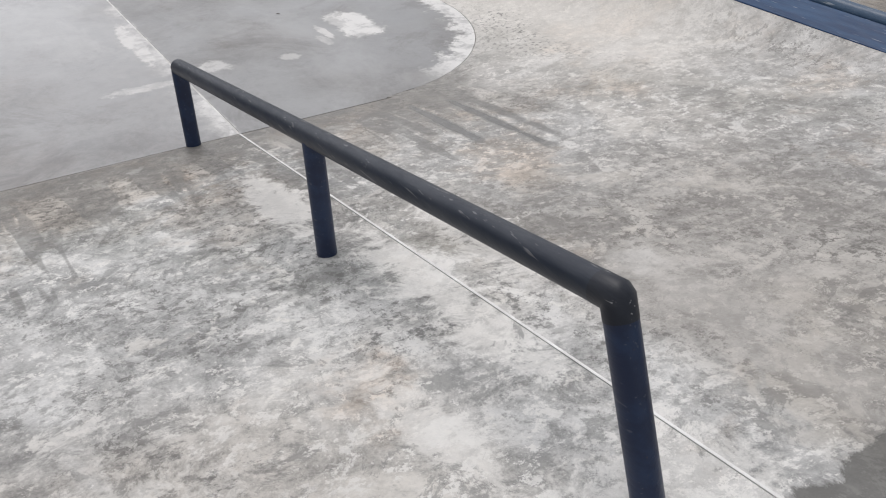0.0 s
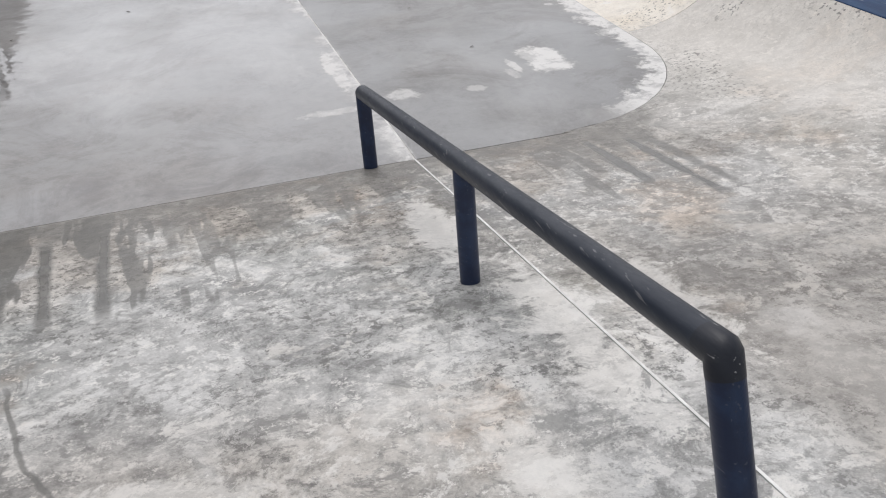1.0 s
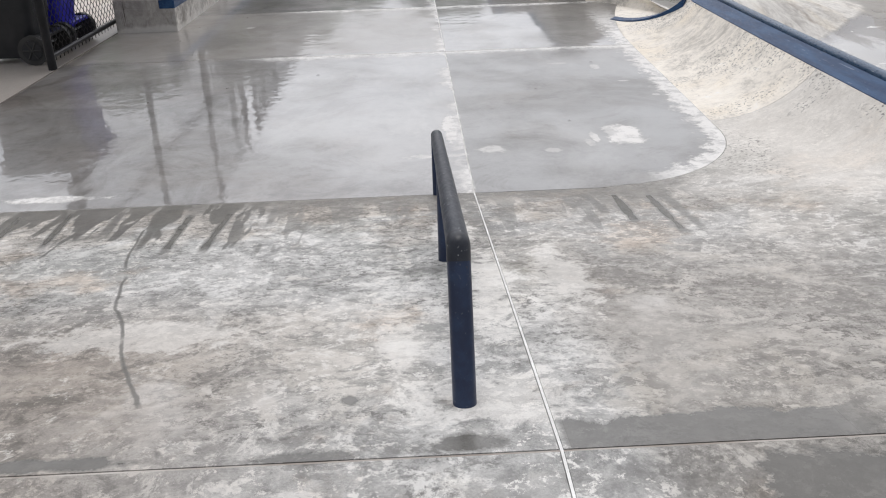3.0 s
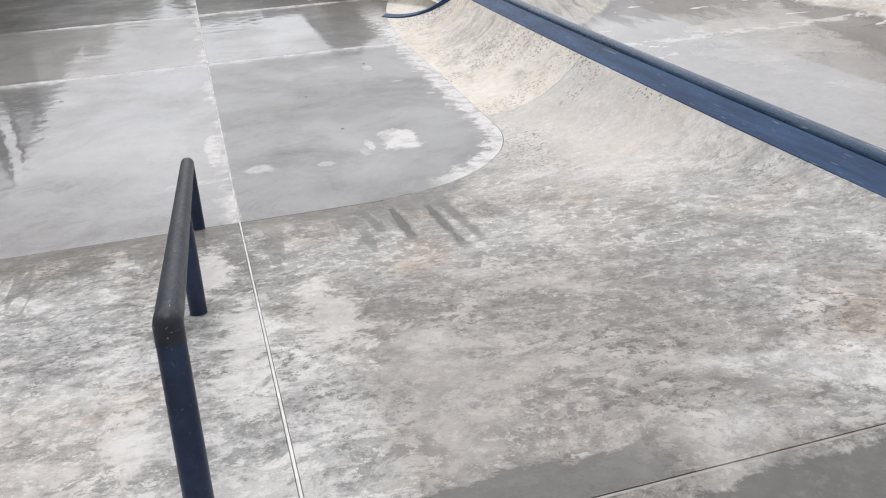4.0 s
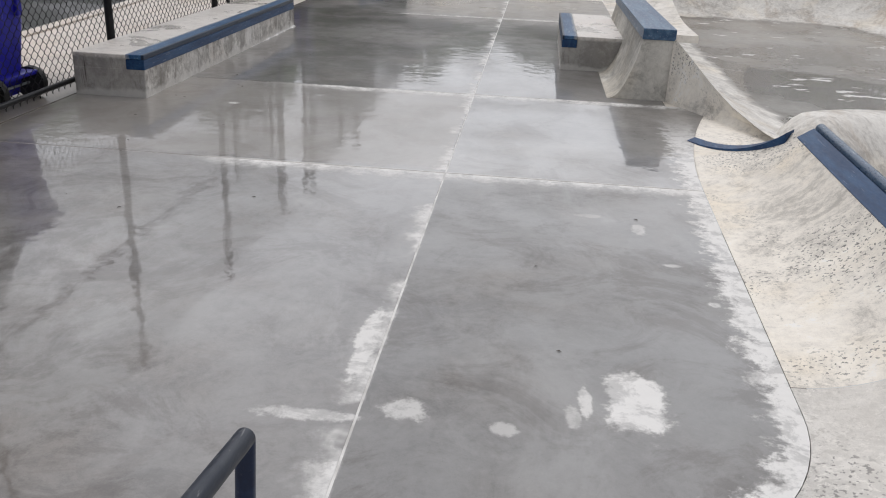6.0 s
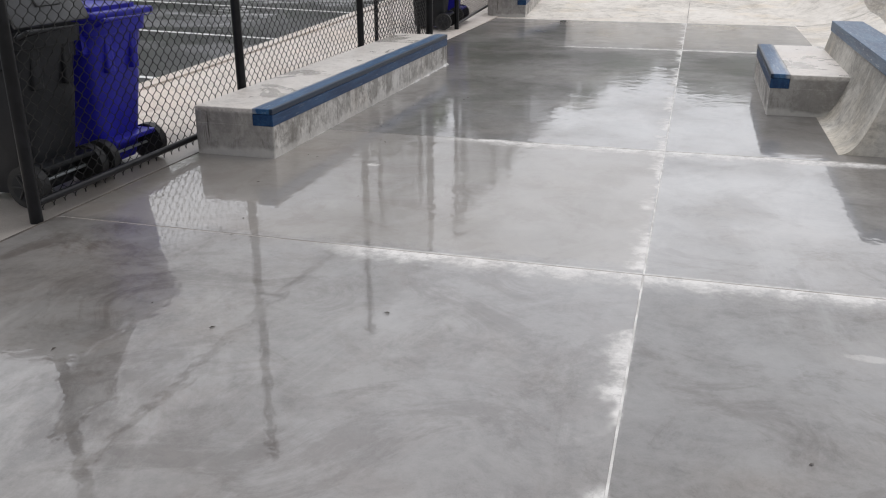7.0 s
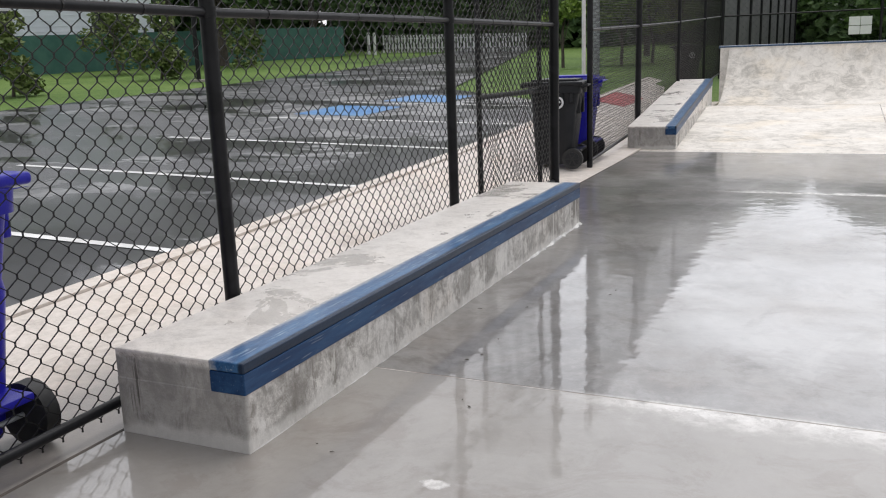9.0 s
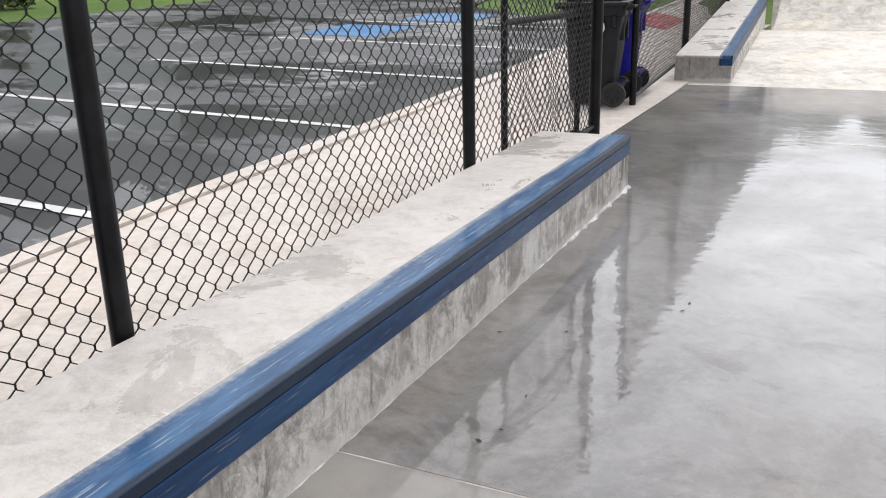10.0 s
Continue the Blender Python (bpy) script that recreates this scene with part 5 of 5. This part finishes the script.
def tree(x, y, h, r, leaf, label, seed, n=2600, trunk=0.16, clear=0.28, name="tree", size=0.16):
    rnd = random.Random(seed)
    z = ground_z(x, y)
    th = empty(name, pose(x, y, z))
    tagged(th, label, "tree")
    b = bmesh.new()
    top = h * 0.8
    pts = [Vector((rnd.uniform(-0.05, 0.05) * i, rnd.uniform(-0.05, 0.05) * i, top * i / 6)) for i in range(7)]
    rr = [trunk * (1 - 0.13 * i) for i in range(7)]
    rings = []
    for p, q in zip(pts, rr):
        rings.append([b.verts.new(p + Vector((math.cos(t) * q, math.sin(t) * q, 0))) for t in [2 * math.pi * k / 8 for k in range(8)]])
    for a, c in zip(rings, rings[1:]):
        for k in range(8):
            b.faces.new((a[k], a[(k + 1) % 8], c[(k + 1) % 8], c[k]))
    lobes = []
    for i in range(11):
        t = rnd.uniform(0, 6.28)
        f = rnd.uniform(clear + 0.08, 0.95)
        wide = math.sin(math.pi * min(1, (f - clear) / (1 - clear) * 0.8 + 0.12))
        c = (math.cos(t) * r * 0.62 * wide, math.sin(t) * r * 0.62 * wide, h * f)
        q = r * rnd.uniform(0.32, 0.55)
        lobes.append((c, (q, q, q * rnd.uniform(0.6, 1.0))))
        st = pts[min(6, max(1, int(6 * f * 0.75)))]
        tube(b, [st, (st + Vector(c)) / 2 + Vector((0, 0, 0.1 * r)), c], trunk * 0.22, 5)
    ob = part("trunk", b, M_BARK, None, smooth=60)
    ob.parent = th
    b = bmesh.new()
    leaf_mesh(b, lobes, n, size, rnd)
    ob = part("crown", b, leaf, None)
    ob.parent = th
    return th


rt = random.Random(5)
for i, (x, y, h, r, lf, lab) in enumerate((
        (-25.5, 47, 9.5, 4.4, M_LEAF1, "large dark leafy tree behind the car park"), (-19.5, 55, 10.0, 4.8, M_LEAF1, "large dark leafy tree behind the car park"),
        (-30, 41, 10.5, 4.0, M_LEAF1, "broad dark green tree by the pale house"), (-13, 58, 8.0, 4.2, M_LEAF1, "large dark leafy tree behind the car park"),
        (-23.8, 37, 8.6, 3.0, M_LEAF1, "rounded green tree on the lawn"), (-8, 62, 6.2, 4.2, M_LEAF1, "large dark tree beyond the lawn"),
        (-3, 60, 6, 3.6, M_LEAF1, "large dark tree beyond the court"), (2.4, 41.5, 4.7, 2.5, M_LEAF1, "spreading green tree behind the back fence"),
        (8.8, 42.5, 4.6, 2.6, M_LEAF1, "spreading green tree behind the back fence"), (15.5, 42, 4.7, 2.8, M_LEAF1, "spreading green tree behind the back fence"),
        (-37, 30, 10, 4.0, M_LEAF1, "broad dark green tree by the pale house"), (-33, 52, 10, 4.8, M_LEAF1, "large dark leafy tree behind the car park"))):
    tree(x, y, h, r, lf, lab, 20 + i, n=4600, trunk=0.22, clear=0.42 if x > 0 else 0.28, size=0.22)
for i, (x, y, h, r) in enumerate(((-8.1, 35.5, 4.9, 0.9), (-6.4, 37, 4.6, 0.9), (-7.3, 41, 5.0, 1.0), (-5.6, 38.5, 4.6, 0.9), (-5.2, 42.5, 5.0, 1.0))):
    tree(x, y, h, r, M_LEAF2, "slim young tree with fresh green leaves", 60 + i, n=3200, trunk=0.06, clear=0.18, size=0.10)
for i, (x, y, h, r) in enumerate(((-20.2, 29.0, 2.2, 1.0), (-22.3, 36.0, 2.2, 1.2), (-19.5, 22.5, 2.1, 1.0), (-24, 31, 2.4, 1.2))):
    tree(x, y, h, r, M_LEAF3, "olive green rounded shrub on the lawn", 80 + i, n=1600, trunk=0.05, clear=0.0, name="shrub", size=0.09)


# ---- things beyond the car park ----
def bar_box(name, x0, x1, y0, y1, z0, z1, mt, parent=None, bevel=0.0, label=""):
    b = bmesh.new()
    box(b, x0, x1, y0, y1, z0, z1, bevel)
    ob = part(name, b, mt, None, label)
    if parent:
        ob.parent = parent
    return ob


def house(x, y, yaw, w, d, h, wall, label):
    th = empty("house", pose(x, y, ground_z(x, y) - 0.1, 0, 0, yaw))
    tagged(th, label, "house")
    bar_box("wall", -w / 2, w / 2, -d / 2, d / 2, 0, h, wall, th)
    b = bmesh.new()
    extrude_profile(b, [(-w / 2 - 0.4, h), (w / 2 + 0.4, h), (0, h + w * 0.28)], -d / 2 - 0.4, d / 2 + 0.4)
    ob = part("roof", b, M_ROOF, None)
    ob.parent = th
    nb = int(h / 0.22)
    for k in range(1, nb):
        bar_box("siding_lap", -w / 2 - 0.015, w / 2 + 0.015, -d / 2 - 0.02, -d / 2, k * 0.22, k * 0.22 + 0.02, wall, th)
    for k in range(3):
        wx = -w / 2 + w * (k + 0.5) / 3
        wn = bar_box("window", wx - 0.5, wx + 0.5, -d / 2 - 0.06, -d / 2, 1.1, 2.5, M_PICKET, th, 0.01)
        bar_box("pane", wx - 0.42, wx + 0.42, -d / 2 - 0.07, -d / 2 - 0.05, 1.18, 2.42, M_GLASS, wn)
    return th


house(-33.8, 34.9, 43, 12, 8, 6.4, M_SIDING, "pale blue-white sided house behind the lawn")
house(10.5, 51, 0, 15, 8, 2.7, M_GREYWALL, "low grey house behind the back fence")
house(-19, 66, 20, 14, 9, 5.0, M_GREYWALL, "grey house half hidden by trees")

def woods(name, label, runs, leaf, seed):
    """A far belt of trees: leaf clumps only, crown beside crown."""
    rnd = random.Random(seed)
    lobes = []
    for xa, ya, xb, yb, n, h in runs:
        for k in range(n):
            t = (k + rnd.random()) / n
            x, y = xa + (xb - xa) * t + rnd.uniform(-2, 2), ya + (yb - ya) * t + rnd.uniform(-2, 2)
            z = ground_z(x, y)
            hh = h * rnd.uniform(0.7, 1.15)
            for q in range(5):
                f = rnd.uniform(0.02, 0.95) if q < 4 else rnd.uniform(0.0, 0.3)
                r = rnd.uniform(1.3, 2.4)
                lobes.append(((x + rnd.uniform(-1.8, 1.8), y + rnd.uniform(-1.8, 1.8), z + hh * f), (r, r, r * 0.85)))
    b = bmesh.new()
    leaf_mesh(b, lobes, len(lobes) * 260, 0.42, rnd)
    return tagged(part(name, b, leaf), label, "woods", kind="stuff")


woods("far_woods", "dark belt of leafy trees beyond the car park", ((-54, 36, -32, 60, 26, 11.0), (-30, 60, -6, 66, 28, 9.0), (-6, 66, 34, 60, 34, 5.4), (-27, 54, -12, 58, 10, 7.5), (0, 59, 26, 58, 12, 5.6)), M_LEAF1, 3)

# white picket fence
pf = empty("picket_fence", pose(0, 0, 0))
tagged(pf, "white painted picket fence across the road", "fence")
P0, P1 = Vector((-22.5, 49.5)), Vector((-14.5, 50.5))
pk = None
for k in range(46):
    q = P0 + (P1 - P0) * k / 45
    if pk is None:
        b = bmesh.new()
        box(b, -0.05, 0.05, -0.012, 0.012, 0, 0.95, 0.004)
        pk = part("picket", b, M_PICKET, pf)
        pk.matrix_basis = pose(q.x, q.y, ground_z(q.x, q.y))
    else:
        share("picket", pk.data, pf, pose(q.x, q.y, ground_z(q.x, q.y)))
for hz in (0.25, 0.75):
    b = bmesh.new()
    tube(b, [(P0.x, P0.y, ground_z(P0.x, P0.y) + hz), (P1.x, P1.y, ground_z(P1.x, P1.y) + hz)], 0.03, 6)
    part("rail", b, M_PICKET, pf)
for (x, y) in ((-21.5, 46.6), (-22.3, 47.4)):
    b = bmesh.new()
    tube(b, [(0, 0, -0.1), (0, 0, 1.15)], 0.08, 12)
    ob = part("bollard", b, M_PICKET, None, smooth=40)
    ob.matrix_basis = pose(x, y, ground_z(x, y))
    tagged(ob, "white post at the edge of the road", "bollard", "white posts")

# black lamp post on the lawn
lamp = empty("lamp_post", pose(-17.8, 28.0, ground_z(-17.8, 28.0)))
tagged(lamp, "black painted lamp post on the lawn", "lamp post")
b = bmesh.new()
tube(b, [(0, 0, -0.1), (0, 0, 4.2)], 0.07, 12)
ob = part("pole", b, M_FENCE, None, smooth=40)
ob.parent = lamp
bar_box("base_plate", -0.2, 0.2, -0.2, 0.2, 0, 0.08, M_WALK, lamp, 0.01)
bar_box("lantern", -0.16, 0.16, -0.16, 0.16, 4.2, 4.7, M_FENCE, lamp, 0.03)

# pale pole beside the gateway path
pole = empty("sign_pole", pose(-4.57, 25.0, 0.4))
tagged(pole, "slim white painted post beside the path", "pole")
b = bmesh.new()
tube(b, [(0, 0, -0.3), (0, 0, 2.64)], 0.045, 10)
ob = part("shaft", b, M_PICKET, None, smooth=40)
ob.parent = pole
grey = empty("light_pole", pose(-5.56, 30.0, 0.6))
tagged(grey, "tall galvanised steel pole on the lawn", "pole")
b = bmesh.new()
tube(b, [(0, 0, -0.3), (0, 0, 7.5)], 0.11, 14)
ob = part("shaft", b, M_GALV, None, smooth=40)
ob.parent = grey
brown = empty("utility_pole", pose(-6.87, 44, 1.2))
tagged(brown, "brown wooden utility pole among young trees", "pole")
b = bmesh.new()
tube(b, [(0, 0, -0.3), (0, 0, 9)], 0.14, 10)
ob = part("shaft", b, M_BARK, None, smooth=40)
ob.parent = brown

# green windscreen fence by the lawn
gs = empty("screen_fence", pose(0, 0, 0))
tagged(gs, "low green fabric screen fence behind the lawn", "fence")
for (xa, ya, xb, yb) in ((-31, 22, -28.5, 30), (-28.5, 30, -25.5, 38), (-25.5, 38, -23, 46)):
    p, q = Vector((xa, ya, ground_z(xa, ya))), Vector((xb, yb, ground_z(xb, yb)))
    b = bmesh.new()
    u = (q - p).normalized()
    nrm = Vector((-u.y, u.x, 0)) * 0.02
    lo = [b.verts.new(v) for v in (p - nrm, q - nrm, q + nrm, p + nrm)]
    hi = [b.verts.new(v.co + Vector((0, 0, 1.5))) for v in lo]
    b.faces.new(lo[::-1]); b.faces.new(hi)
    for k in range(4):
        b.faces.new((lo[k], lo[(k + 1) % 4], hi[(k + 1) % 4], hi[k]))
    part("screen", b, M_SCREEN, gs)
    b = bmesh.new()
    tube(b, [p - Vector((0, 0, 0.1)), p + Vector((0, 0, 1.65))], 0.04, 8)
    part("post", b, M_FENCE, gs)

# ball court with a dark screen, running away behind the corner
court = empty("court_fence", pose(0, 0, 0))
tagged(court, "tall grey screened court fence running away from the corner", "fence")
for k in range(9):
    y0 = 32.2 + k * 3.0
    x0 = -2.45 + k * 0.12
    zg = 0.6
    b = bmesh.new()
    tube(b, [(x0, y0, zg - 0.1), (x0, y0, zg + 3.4)], 0.05, 8)
    part("post", b, M_FENCE, court, smooth=40)
    if k < 8:
        b = bmesh.new()
        v = [b.verts.new(p) for p in ((x0 - 0.03, y0, zg), (x0 + 0.09, y0 + 3, zg), (x0 + 0.09, y0 + 3, zg + 3.3), (x0 - 0.03, y0, zg + 3.3))]
        v2 = [b.verts.new(p.co + Vector((-0.02, 0, 0))) for p in v]
        b.faces.new(v); b.faces.new(v2[::-1])
        for i in range(4):
            b.faces.new((v[i], v2[i], v2[(i + 1) % 4], v[(i + 1) % 4]))
        part("screen", b, M_DSCREEN, court)

# white notice panels on the back fence
sign = empty("notice_board", pose(1.10, 32.22, 1.64))
tagged(sign, "four white notice panels on the back fence", "sign")
for i in range(2):
    for j in range(2):
        ob = bar_box("panel", -0.285 + i * 0.285, -0.01 + i * 0.285, -0.06, -0.04, j * 0.24, 0.225 + j * 0.24, M_SIGN, sign, 0.004)

# ---- fallen leaves and grit on the wet floor ----
rl = random.Random(11)
leaf_me = None
for k in range(26):
    if k < 12:
        x, y = -1.28 + rl.random() * 0.7, 7.6 + rl.random() * 3.2
    else:
        x, y = -1.2 + rl.random() * 4.0, 3.5 + rl.random() * 5.5
    sc_ = rl.uniform(0.5, 1.1)
    m = pose(x, y, 0.002, 0, 0, rl.uniform(0, 360)) @ Matrix.Diagonal((sc_, sc_, sc_, 1))
    if leaf_me is None:
        b = bmesh.new()
        v = [b.verts.new(p) for p in ((-0.012, 0, 0.001), (0, -0.005, 0.0035), (0.014, 0, 0.001), (0, 0.005, 0.003))]
        w_ = [b.verts.new((p.co.x, p.co.y, p.co.z - 0.0012)) for p in v]
        b.faces.new(v)
        b.faces.new(w_[::-1])
        for i in range(4):
            b.faces.new((v[i], w_[i], w_[(i + 1) % 4], v[(i + 1) % 4]))
        ob = part("fallen_leaf", b, M_BARK)
        leaf_me = ob.data
    else:
        ob = new("fallen_leaf", leaf_me)
    ob.matrix_basis = m
    tagged(ob, "small dark fallen leaf lying on wet concrete", "leaf", "fallen leaves")
